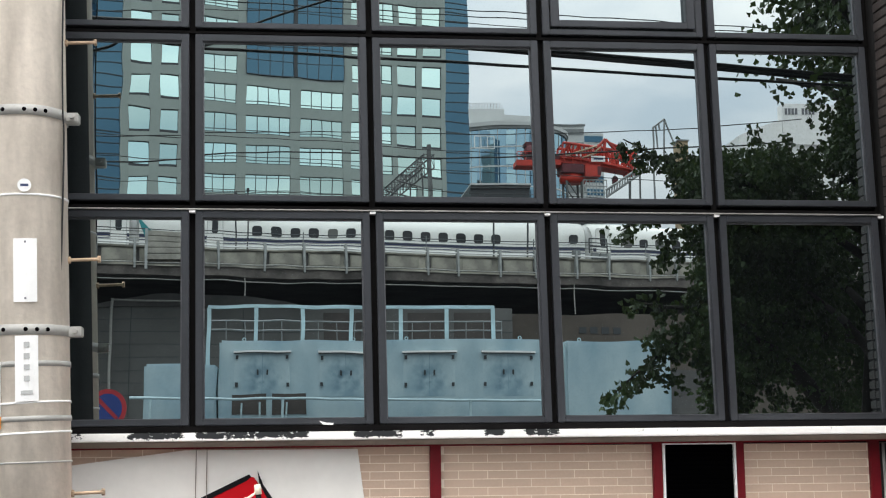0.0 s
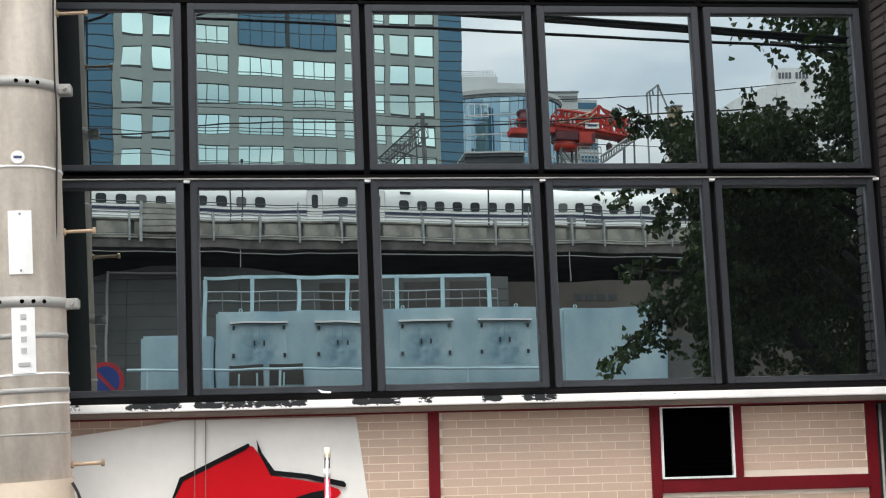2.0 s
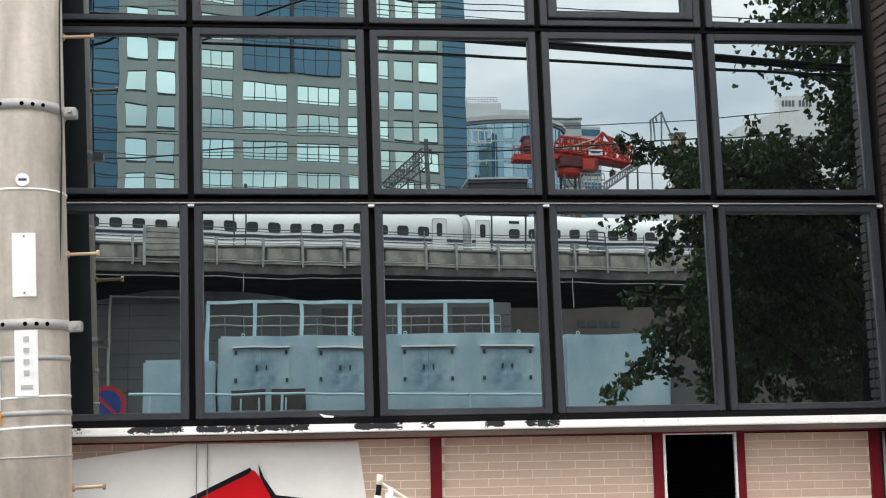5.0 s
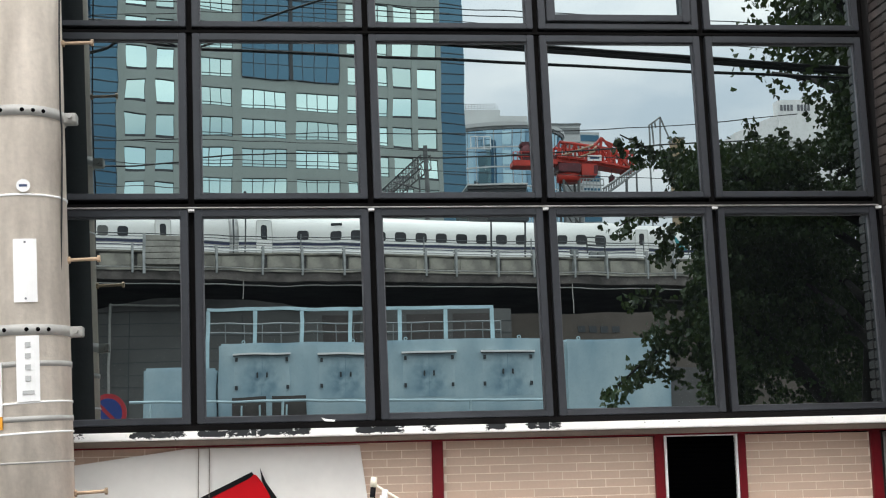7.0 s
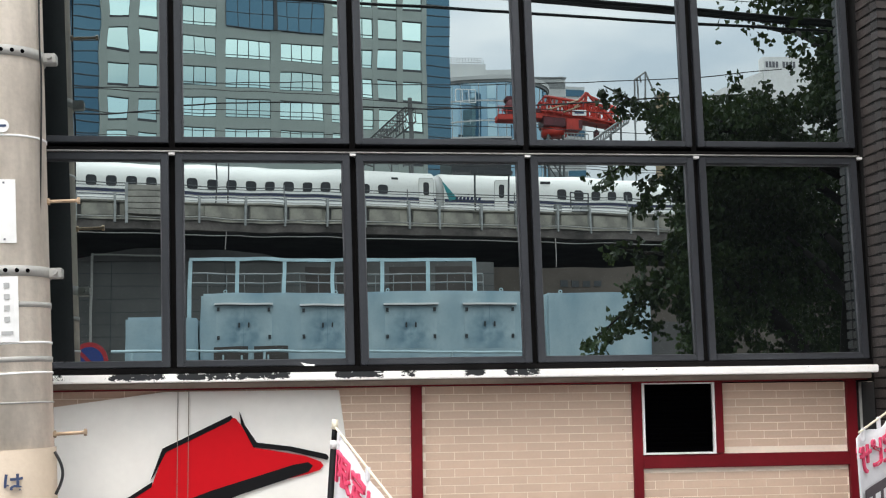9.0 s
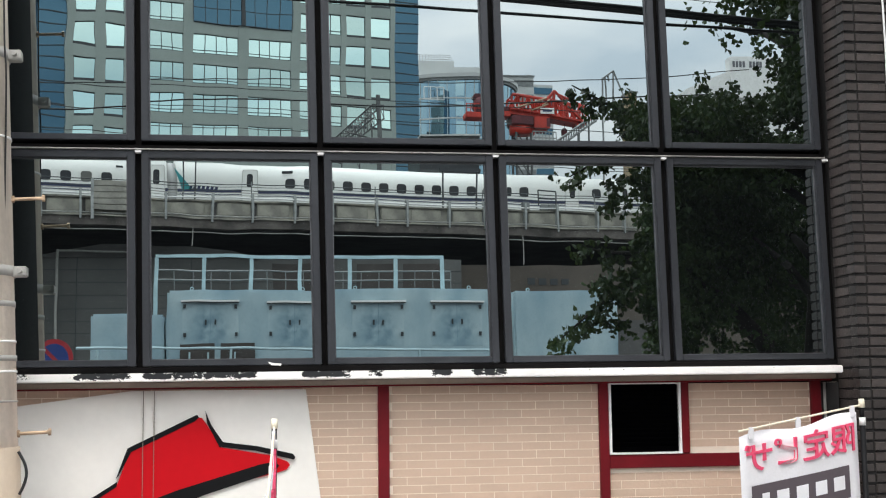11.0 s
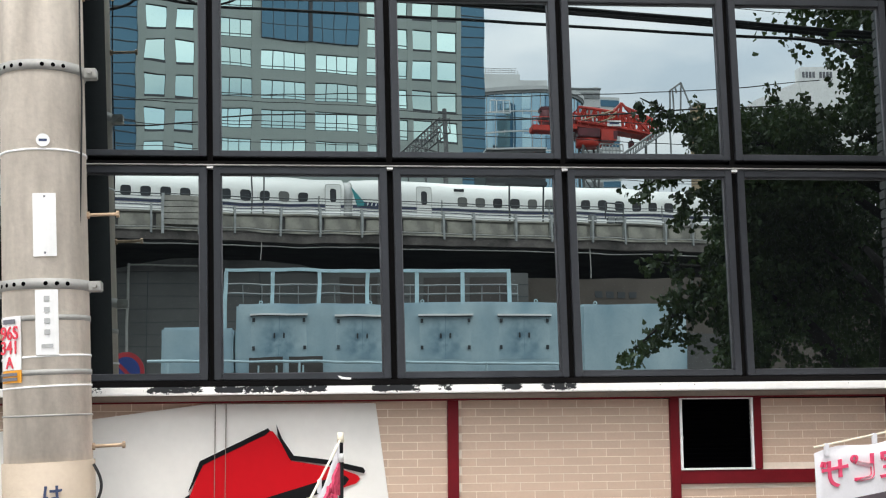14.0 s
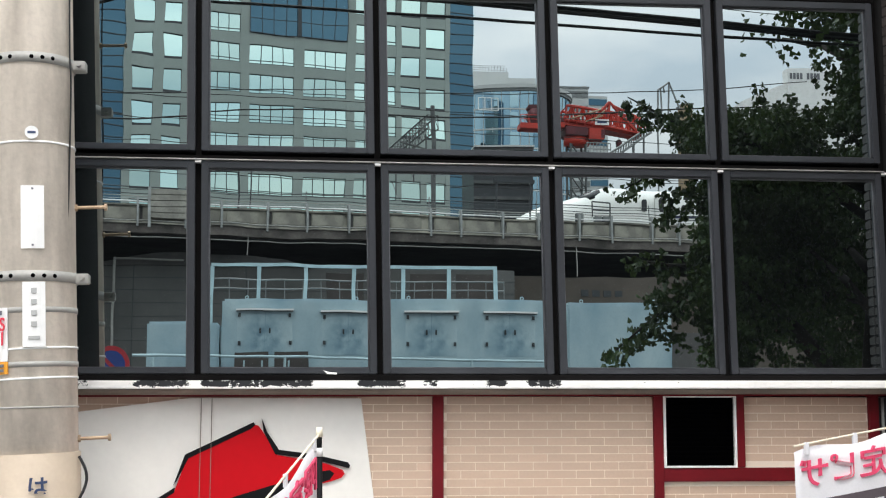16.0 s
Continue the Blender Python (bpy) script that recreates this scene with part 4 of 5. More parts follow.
# dark strip that paints the shadow gap beside each pilaster
me_gapp = mesh_of(bx(0.07, 0.24, 3.75, 3.772, 11.28, 12.08), "gap_shade", VIA_D)
me_rp = mesh_of(rod(bmesh.new(), (0, 3.72, 12.2), (0, 3.72, 13.2), 0.03, 6), "rail_post", STEEL)
OFFS = [0.0, 0.12, -0.1, 0.2, -0.22, 0.05]
for i in range(-24, 25):
    o = 0.45 + i * 2.05 + OFFS[i % 6]
    part("pilaster", me_post, STEEL_L, via, at=pose(o, 0, 0))
    part("gap_shade", me_gapp, VIA_D, via, at=pose(o, 0, 0))
    part("panel", me_panel, VIA, via, at=pose(o + 1.06, 0, 0))
    if i % 3 == 0:
        part("rail_post", me_rp, STEEL, via, at=pose(o, 0, 0))
for i in range(5):
    part("screen_board", bx(-7.35, -5.0, 3.92, 4.2, 11.5 + i * 0.285, 11.5 + i * 0.285 + 0.265, bevel=0.02), BOARD, via, "weathered board of a screen on the parapet")
for x in (-7.3, -5.05):
    part("screen_post", bx(x - 0.07, x + 0.07, 4.18, 4.30, 11.0, 12.98), STEEL_L, via)
part("service_line", rod(bmesh.new(), (-130, 3.9, 10.56), (130, 3.9, 10.50), 0.03), GALV, via)
for i in range(-9, 10):
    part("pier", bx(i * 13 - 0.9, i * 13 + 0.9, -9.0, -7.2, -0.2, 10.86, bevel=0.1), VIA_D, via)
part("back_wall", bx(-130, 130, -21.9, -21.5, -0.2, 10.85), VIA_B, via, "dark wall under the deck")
for k, z in enumerate((12.45, 12.58, 12.9)):
    part("cable_run", rod(bmesh.new(), (-130, 3.80, z), (130, 3.80, z), 0.018 + 0.006 * (k == 1), 5), (STEEL_L, GALV, LINE)[k], via)
part("track_slab", bx(-130, 130, -3.6, 0.2, 11.05, 11.25), VIA, via)
for y in (-2.42, -0.98):
    part("track_rail", bx(-130, 130, y - 0.035, y + 0.035, 11.25, 11.40), STEEL, via)

for x, l_ in ((-2.55, 0.75), (14.8, 1.3)):
    part("conduit", rod(bmesh.new(), (x, 3.95, 10.55 - l_), (x, 3.95, 10.80), 0.03, 6), GALV, via)
for x in (15.0, 16.05, 16.5):
    part("signal_box", bx(x - 0.2, x + 0.2, 3.7, 4.0, 12.2, 12.62 - (x > 15.5) * 0.1, bevel=0.03), STEEL, via, "grey trackside box")
bm = bmesh.new()
for a, b in (((15.75, 12.5), (15.75, 13.25)), ((15.75, 13.25), (16.75, 13.25)), ((16.75, 13.25), (16.75, 12.5)), ((15.75, 12.85), (16.75, 12.85))):
    rod(bm, (a[0], 3.85, a[1]), (b[0], 3.85, b[1]), 0.035, 6)
part("guard_frame", bm, LINE, via, "dark tubular guard round the trackside boxes")

# gantries and wires over the tracks
def gantry(s):
    g = thing("catenary_mast", "grey steel catenary mast on the viaduct", "mast", "catenary masts", at=pose(*VORG, 0, 0, VTURN) @ Matrix.Translation((s, 0, 11.0)))
    bm = bmesh.new()
    for y in (-4.2, -20.0):
        rod(bm, (0, y, 0), (0, y, 8.9), 0.16, 8, 0.13)
    part("post", bm, STEEL_D, g)
    bm = bmesh.new()
    for dx in (-0.3, 0.3):
        for z in (7.5, 8.3):
            rod(bm, (dx, -4.2, z), (dx, -20.0, z), 0.05, 5)
        for i in range(20):
            y = -4.2 - i * 0.79
            rod(bm, (dx, y, 7.5), (dx, y - 0.79, 8.3), 0.025, 4)
            rod(bm, (dx, y, 7.5), (dx, y, 8.3), 0.025, 4)
            rod(bm, (-0.3, y, 8.3), (0.3, y, 8.3), 0.025, 4)
    part("truss", bm, STEEL_D, g)
    bm = bmesh.new()
    for y in (-6.0, -9.0, -14.0):
        rod(bm, (0, y, 7.5), (0, y, 5.2), 0.05, 6)
        rod(bm, (0, y, 5.4), (0, y - 1.2, 6.3), 0.03, 5)
        rod(bm, (0, y, 6.6), (-1.6, y, 7.0), 0.05, 6)
    part("arm", bm, STEEL_D, g)
    return g


for s_ in (-41.0, 9.1, 59.0):
    gantry(s_)
sf = thing("signal_frame", "two thin dark poles with a top bar on the viaduct", "signal frame", at=pose(*VORG, 0, 0, VTURN))
for x in (10.6, 12.5):
    part("post", rod(bmesh.new(), (x, 3.45, 11.05), (x, 3.45, 14.35), 0.05, 6), LINE, sf)
part("top_bar", bx(10.4, 12.7, 3.38, 3.52, 14.2, 14.42, bevel=0.02), LINE, sf)
for x, z in ((-2.95, 14.75), (-2.35, 15.0)):
    m_ = thing("lineside_pole", "thin dark pole on the viaduct edge", "pole", "lineside poles", at=pose(*VORG, 0, 0, VTURN))
    part("post", rod(bmesh.new(), (x, 3.45, 11.05), (x, 3.45, z), 0.04, 6), LINE, m_)
    part("cap", bx(x - 0.07, x + 0.07, 3.38, 3.52, z - 0.22, z, bevel=0.02), LINE, m_)
for k, (y, z) in enumerate(((-1.7, 15.6), (-1.7, 16.6), (1.2, 17.2), (-6.0, 15.6), (-6.0, 16.6), (2.9, 17.9))):
    a = pose(*VORG, 0, 0, VTURN) @ Vector((-120, y, z))
    b = pose(*VORG, 0, 0, VTURN) @ Vector((120, y, z))
    curve_cable("overhead_wire", [a, b], 0.022, CABLE, "thin overhead railway wire", "wire", "railway wires")


# the train: sixteen carriages on one root that runs along the track
def section(hw, top, bot, n=9):
    """Half-rounded cross section in y and z, from the near sill over the roof to the far one."""
    r = min(1.15, (top - bot) * 0.45)
    pts = [(hw * 0.97, bot), (hw, bot + (top - bot) * 0.22), (hw, top - r)]
    for i in range(1, n):
        a = math.pi / 2 * i / n
        pts.append((hw - r * 1.15 * (1 - math.cos(a)) * 1.0, top - r + r * math.sin(a) * 0.98))
    half = pts
    return half + [(0.0, top)] + [(-y, z) for y, z in reversed(half)]


def loft(stations):
    bm = bmesh.new()
    rows = [[bm.verts.new((x, y, z)) for y, z in sec] for x, sec in stations]
    for a, b in zip(rows, rows[1:]):
        for i in range(len(a) - 1):
            bm.faces.new((a[i], a[i + 1], b[i + 1], b[i]))
        bm.faces.new((a[-1], a[0], b[0], b[-1]))
    bm.faces.new(rows[0])
    bm.faces.new(rows[-1][::-1])
    return bm


def rounded(w, h, r, y0, y1, n=4):
    pts = []
    for cx, cz, a0 in ((w / 2 - r, h / 2 - r, 0), (-w / 2 + r, h / 2 - r, 90), (-w / 2 + r, -h / 2 + r, 180), (w / 2 - r, -h / 2 + r, 270)):
        for i in range(n + 1):
            a = radians(a0 + 90 * i / n)
            pts.append((cx + r * math.cos(a), cz + r * math.sin(a)))
    return slab(bmesh.new(), pts, y0, y1)


HW, TOP, BOT = 1.68, 3.60, 0.25
CAR = 25.0
train = thing("train", "white high-speed train with a blue stripe and small dark windows", "train")
me_body = mesh_of(loft([(0.25, section(HW, TOP, BOT)), (24.75, section(HW, TOP, BOT))]), "body", T_WHITE, True)
me_band = mesh_of(bx(0.25, 24.75, HW - 0.004, HW + 0.006, 1.80, 1.98), "stripe", T_BLUE)
me_band2 = mesh_of(bx(0.25, 24.75, HW - 0.004, HW + 0.006, 1.66, 1.71), "stripe", T_BLUE)
me_win = mesh_of(rounded(0.55, 0.55, 0.16, -0.012, 0.012), "window", T_GLASS)
me_wide = mesh_of(rounded(0.64, 0.55, 0.16, -0.012, 0.012), "window", T_GLASS)
me_blind = mesh_of(rounded(0.55, 0.55, 0.16, -0.012, 0.012), "window", T_BLIND)
me_door = mesh_of(rounded(0.80, 1.95, 0.10, -0.012, 0.012), "door", T_WHITE)
me_dline = mesh_of(rounded(0.86, 2.01, 0.12, -0.008, 0.008), "door_gap", T_GREY)
me_dwin = mesh_of(rounded(0.33, 0.75, 0.12, -0.016, 0.016), "door_window", T_GLASS)
me_gaiter = mesh_of(loft([(-0.25, section(HW - 0.12, TOP - 0.1, BOT + 0.2)), (0.25, section(HW - 0.12, TOP - 0.1, BOT + 0.2))]), "gaiter", T_GREY, True)
me_label = mesh_of(bx(-0.3, 0.3, -0.006, 0.006, -0.08, 0.08), "destination_panel", T_GLASS)
me_small = mesh_of(bx(-0.18, 0.18, -0.006, 0.006, -0.06, 0.06), "seat_panel", T_GLASS)
me_fin = mesh_of(slab(bmesh.new(), [(0.0, 1.15), (0.95, 0.1), (0.42, 0.0)], -0.008, 0.008), "emblem", TEAL)
me_bars = bmesh.new()
for i in range(7):
    slab(me_bars, [(0.75 + i * 0.22, -0.02), (0.90 + i * 0.22, -0.02), (0.96 + i * 0.22, 0.22), (0.81 + i * 0.22, 0.22)], -0.008, 0.008)
me_bars = mesh_of(me_bars, "emblem_bars", T_BLUE)


def car_details(body, x_first, count, doors, pitch=1.02):
    for i in range(count):
        blind = random.random() < 0.09
        me = me_blind if blind else me_win if pitch < 1.1 else me_wide
        part("window", me, T_BLIND if blind else T_GLASS, body, "window with its blind down" if blind else "", at=pose(x_first + i * pitch, HW, 2.37))
    for x in doors:
        d = part("door", me_dline, T_GREY, body, at=pose(x, HW, 2.12))
        part("door_window", me_dwin, T_GLASS, body, at=pose(x, HW, 2.50))
        part("door_panel", me_door, T_WHITE, body, at=pose(x, HW, 2.12))


# coupling k lies at k * CAR along the train; fifteen carriages, then the tail with its nose
for k in range(4, -11, -1):
    body = part("carriage", me_body, T_WHITE, train, "white carriage", at=pose(k * CAR, 0, 0))
    part("stripe", me_band, T_BLUE, body)
    part("stripe", me_band2, T_BLUE, body)
    part("gaiter", me_gaiter, T_GREY, body)
    if k in (-3, -4, -5):
        first, count, ends = {-3: (2.75, 17, (0.9, 23.2)), -4: (5.0, 16, (3.4, 23.4)), -5: (5.5, 14, (1.6, 23.2))}[k]
        car_details(body, first, count, ends, 1.165)
        if k == -5:
            part("window", me_wide, T_GLASS, body, at=pose(3.7, HW, 2.37))
        part("destination_panel", me_label, T_GLASS, body, at=pose(first, HW, 3.02))
        if not k % 2:
            part("emblem", me_fin, TEAL, body, "teal fin mark", at=pose(0.1, HW + 0.004, 1.86))
            part("emblem_bars", me_bars, T_BLUE, body, at=pose(0.1, HW + 0.004, 1.90))
    elif k % 2:
        car_details(body, 2.35, 20, (0.85, 24.2))
        part("destination_panel", me_label, T_GLASS, body, at=pose(2.45, HW, 3.02))
        part("seat_panel", me_small, T_GLASS, body, at=pose(22.4, HW, 3.02))
    else:
        if k == -6:
            car_details(body, 7.1, 13, (3.6, 21.4))
        else:
            car_details(body, 6.3, 14, (4.1, 22.5))
            part("window", me_win, T_GLASS, body, at=pose(24.05, HW, 2.45))
        part("destination_panel", me_label, T_GLASS, body, at=pose(6.1, HW, 3.02))
        part("emblem", me_fin, TEAL, body, "teal fin mark", at=pose(0.1, HW + 0.004, 1.86))
        part("emblem_bars", me_bars, T_BLUE, body, at=pose(0.1, HW + 0.004, 1.90))
# tail car: its nose points back along the track
LT = 27.0
prof = [(27.0, 3.60), (12.0, 3.60), (6.65, 3.60), (5.75, 3.56), (5.15, 3.45), (4.55, 3.20), (3.95, 2.98), (3.1, 2.70), (2.2, 2.46), (1.4, 2.16), (0.6, 1.72), (0.1, 1.3), (-0.25, 0.9)]
TX = -250 - LT
st = []
for d, top in prof:
    f = min(1.0, max(d + 0.3, 0.01) / 8.4) ** 0.5
    st.append((TX + d, section(max(0.3, HW * (0.25 + 0.75 * f)), top, BOT if d > 0.05 else 0.45)))
st[0] = (-250.25, st[0][1])
tail = part("carriage", loft(st), T_WHITE, train, "white tail carriage with a long nose", True)
part("stripe", bx(TX + 9.3, -250.25, HW - 0.004, HW + 0.006, 1.80, 1.98), T_BLUE, tail)
part("stripe", bx(TX + 9.3, -250.25, HW - 0.004, HW + 0.006, 1.66, 1.71), T_BLUE, tail)
car_details(tail, -250 - 2.5 - 14 * 1.02, 15, (-250.85, TX + 8.7))
part("destination_panel", me_label, T_GLASS, tail, at=pose(-266.6, HW, 3.02))
part("door_window", me_dwin, T_GLASS, tail, at=pose(TX + 7.65, HW * 0.97, 2.45))
part("cab_window", loft([(TX + 4.0, [(0.80, 2.62), (0.60, 2.90), (0, 3.01), (-0.60, 2.90), (-0.80, 2.62)]), (TX + 4.55, [(1.16, 2.70), (0.84, 3.08), (0, 3.225), (-0.84, 3.08), (-1.16, 2.70)]),
                         (TX + 5.2, [(1.22, 2.88), (0.86, 3.34), (0, 3.475), (-0.86, 3.34), (-1.22, 2.88)])]), T_GLASS, tail, "dark cab window", True)
TRAIN_Y = -1.68

# sheds under and before the viaduct
SD = 67.5
shed = thing("shed", "grey panelled shed under the railway viaduct", "shed")
yS = far(SD)
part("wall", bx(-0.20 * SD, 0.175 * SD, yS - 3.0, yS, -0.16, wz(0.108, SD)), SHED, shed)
bm = slab(bmesh.new(), [(-0.20 * SD, wz(0.108, SD)), (0.02 * SD, wz(0.108, SD)), (0.0 * SD, wz(0.113, SD)), (-0.04 * SD, wz(0.1175, SD)), (-0.095 * SD, wz(0.1175, SD)), (-0.14 * SD, wz(0.110, SD))], yS - 0.2, yS + 0.15)
part("roof", bm, VIA_D, shed)
for i in range(7):
    w_ = 0.099 - i * 0.0095
    part("seam", bx(-0.20 * SD, 0.175 * SD, yS, yS + 0.02, wz(w_, SD) - 0.03, wz(w_, SD)), LINE, shed)
for u_ in (-0.112, -0.03):
    part("seam", bx(u_ * SD - 0.02, u_ * SD + 0.02, yS, yS + 0.02, 2, wz(0.108, SD)), LINE, shed)
# flat dark sheets on the wall paint the shade inside its openings
for u_, w0 in ((0.031, 0.1045), (0.093, 0.1045), (0.129, 0.1045)):
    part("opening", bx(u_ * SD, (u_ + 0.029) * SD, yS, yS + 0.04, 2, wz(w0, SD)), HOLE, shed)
pp = thing("drain_pipe", "pale grey drain pipe with a bend", "pipe")
x_ = -0.1255 * SD
part("riser", rod(bmesh.new(), (x_, yS + 0.5, 0), (x_, yS + 0.5, wz(0.1135, SD)), 0.07, 10), GALV, pp)
part("branch", rod(bmesh.new(), (x_, yS + 0.5, wz(0.1125, SD)), (-0.075 * SD, yS + 0.5, wz(0.1110, SD)), 0.05, 10), GALV, pp)
tan = thing("low_house", "tan rendered house wall with small dark windows", "house")
yT = far(69.0)
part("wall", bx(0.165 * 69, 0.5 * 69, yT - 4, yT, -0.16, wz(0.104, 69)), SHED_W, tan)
for i in range(4):
    part("window", bx((0.226 + i * 0.009) * 69, (0.232 + i * 0.009) * 69, yT, yT + 0.04, wz(0.0890, 69), wz(0.0940, 69)), LINE, tan)

# ---- far buildings ----
TD, TM = 150.0, 0.20


def tower_s(u):
    """Distance along the tower's face at slope u."""
    return TD * u / (1 - TM * u) * math.sqrt(1 + TM * TM)


tower = thing("tower", "tall grey-green office tower with teal and blue glass", "tower", at=pose(0, far(TD), 0, 0, 0, -math.degrees(math.atan(TM))))
s0, s1, s2, s3 = (tower_s(u) for u in (-0.1444, -0.1236, 0.1245, 0.1441))
FLOOR, ROW0 = 3.72, 39.0
part("wall", bx(s1, s2, -18.0, -0.35, -0.16, 78.0), TOWER, tower)
for a, b in ((s0, s1), (s2, s3)):
    part("glass_corner", bx(a, b, -18.0, -0.6, -0.16, 78.0), B_PANE, tower, "dark blue glass corner")
    me_l = mesh_of(bx(a, b, -0.6, -0.52, -0.05, 0.05), "mullion", LINE)
    for i in range(46):
        part("mullion", me_l, LINE, tower, at=pose(0, 0, 14 + i * 1.24))
COLS = [(-0.1177, -0.1022, 1), (-0.0947, -0.0810, 1), (-0.0712, -0.0370, 4), (-0.0300, 0.0040, 4), (0.0115, 0.0445, 4), (0.0510, 0.0825, 4), (0.0865, 0.1015, 1), (0.1060, 0.1210, 1)]
edges = [s1] + [v for u0, u1, n in COLS for v in (tower_s(u0), tower_s(u1))] + [s2]
for i in range(0, len(edges), 2):
    part("pier", bx(edges[i], edges[i + 1], -0.35, 0.0, -0.16, 78.0), TOWER, tower)
BLUE_Z = 45.4
for ci, (u0, u1, n) in enumerate(COLS):
    a, b = tower_s(u0), tower_s(u1)
    WH = 2.6 if n == 1 else 2.4
    me_sp = mesh_of(bx(a, b, -0.35, -0.04, -(FLOOR - WH) / 2, (FLOOR - WH) / 2), "spandrel", TOWER)
    me_gl = mesh_of(bx(a, b, -0.34, -0.26, -WH / 2, WH / 2), "pane", T_PANE)
    bm = bmesh.new()
    # on single windows the deep dark bottom bar paints a shadow
    box(bm, a, b, -0.26, -0.16, -WH / 2, -WH / 2 + (0.30 if n == 1 else 0.12))
    box(bm, a, b, -0.26, -0.16, WH / 2 - 0.08, WH / 2)
    if n > 1:
        box(bm, a, b, -0.26, -0.20, -WH / 2 + 0.42, -WH / 2 + 0.50)
    for i in range(n + 1):
        x = a + (b - a) * i / n
        box(bm, x - 0.045, x + 0.045, -0.26, -0.20, -WH / 2, WH / 2)
    me_fr = mesh_of(bm, "window_frame", MULLION if n > 1 else LINE)
    for f in range(-8, 11):
        z = ROW0 + f * FLOOR
        if ci in (3, 4) and z > BLUE_Z - 1.6:
            continue
        w = part("window", me_fr, MULLION if n > 1 else LINE, tower, at=pose(0, 0, z))
        part("pane", me_gl, T_PANE, w, "teal glass")
        part("spandrel", me_sp, TOWER, tower, at=pose(0, 0, z + FLOOR / 2))
a, b = tower_s(-0.0303), tower_s(0.0443)
part("glass_wall", bx(a, b, -0.3, 0.06, BLUE_Z, 76), B_PANE, tower, "dark blue glass curtain wall")
mid = (a + b) / 2
part("glass_fin", bx(mid - 0.22, mid + 0.22, 0.06, 0.3, BLUE_Z, 76), LINE, tower)
for i in range(12):
    part("mullion", bx(a, b, 0.06, 0.10, BLUE_Z + 1.86 * i - 0.04, BLUE_Z + 1.86 * i + 0.04), LINE, tower)
for i in range(9):
    x = a + (b - a) * i / 8
    part("mullion", bx(x - 0.04, x + 0.04, 0.06, 0.10, BLUE_Z, 76), LINE, tower)

# dark office block beside the tower
ob = thing("office_block", "dark glass office block with pale floor bands", "building", at=pose(0, far(170), 0))
part("wall", bx(-0.36 * 170, -0.150 * 170, -15, 0, -0.16, 70), LINE, ob)
for i in range(18):
    part("floor_band", bx(-0.36 * 170, -0.150 * 170, 0, 0.25, 6 + i * 3.6, 6 + i * 3.6 + 0.5), STEEL, ob)
    part("glass_band", bx(-0.36 * 170, -0.150 * 170, 0, 0.08, 6.5 + i * 3.6, 9.6 + i * 3.6), B_PANE, ob)

# round glass building
RD = 240.0
rc = seen(0.1765, 0, RD)
RR = 13.4
rb = thing("round_building", "curved office building with pale blue glass and a pale roof edge", "building", at=pose(rc.x, rc.y - RR, 0))
rz = wz(0.2528, RD)


def drum(r, z0, z1, n=72):
    bm = bmesh.new()
    bmesh.ops.create_cone(bm, cap_ends=True, segments=n, radius1=r, radius2=r, depth=z1 - z0, matrix=Matrix.Translation((0, 0, (z0 + z1) / 2)))
    return bm


part("glass_drum", drum(RR - 0.6, -0.16, rz - 0.5), C_PANE, rb, "pale blue curved glass")
part("roof_edge", drum(RR, rz, rz + 0.75), PALE, rb, "pale projecting roof edge")
part("roof_soffit", drum(RR - 0.25, rz - 0.55, rz - 0.02), STEEL, rb, "grey band under the roof edge")
for i in range(15):
    part("floor_band", ring(bmesh.new(), RR - 0.7, RR - 0.48, rz - 4.2 - i * 3.8, rz - 3.95 - i * 3.8, 60), PALE, rb)
bm = bmesh.new()
for i in range(46):
    a = 2 * math.pi * i / 46
    rod(bm, ((RR - 0.55) * math.cos(a), (RR - 0.55) * math.sin(a), 0), ((RR - 0.55) * math.cos(a), (RR - 0.55) * math.sin(a), rz - 0.5), 0.06, 4)
tagged(part("mullions", bm, PALE, rb), kind="stuff")
# dark and bright panes that stand out of the curve
for i, m_ in enumerate((C_DARK, C_PANE, C_DARK, C_LIGHT, C_DARK, C_DARK)):
    a = radians(-62 + i * 21) + math.pi / 2
    for f in range(4):
        p = Vector(((RR - 0.52) * math.cos(a), (RR - 0.52) * math.sin(a), rz - 2.3 - f * 3.8))
        part("pane", bx(-0.85, 0.85, -0.05, 0.05, -1.4, 1.4), m_, rb, at=pose(p.x, p.y, p.z, 0, 0, math.degrees(a) - 90))
bm = bmesh.new()
for i in range(4):
    rod(bm, (-7.1 + i * 1.25, RR - 0.1, rz - 4.7), (-7.1 + i * 1.25, RR - 0.1, rz - 2.2), 0.09, 5)
for z in (rz - 4.7, rz - 2.2):
    rod(bm, (-7.1, RR - 0.1, z), (-3.35, RR - 0.1, z), 0.09, 5)
part("balcony_frame", bm, WHITE, rb, "white balcony frame")
part("plant_storey", bx(-9.0, 0.3, -9.0, 3.0, rz + 0.4, wz(0.2642, RD + 10.4)), PALE, rb, "pale plant storey")
part("plant_storey", bx(0.3, 6.0, -9.0, 1.0, rz + 0.4, wz(0.2600, RD + 12.4)), PALE, rb, "pale plant storey")
bm = bmesh.new()
zp = wz(0.2642, RD + 10.4)
for i in range(16):
    rod(bm, (-8.6 + i * 0.57, 2.8, zp), (-8.6 + i * 0.57, 2.8, zp + 1.15 - (i > 13) * 0.4), 0.05, 4)
for z in (0.35, 0.75, 1.1):
    rod(bm, (-8.6, 2.8, zp + z), (-0.3, 2.8, zp + z), 0.05, 4)
part("roof_rail", bm, STEEL_L, rb, "steel rails on the plant storey")
gb = thing("far_block", "pale grey building far behind with a stair head", "building", at=pose(0, far(290), 0))
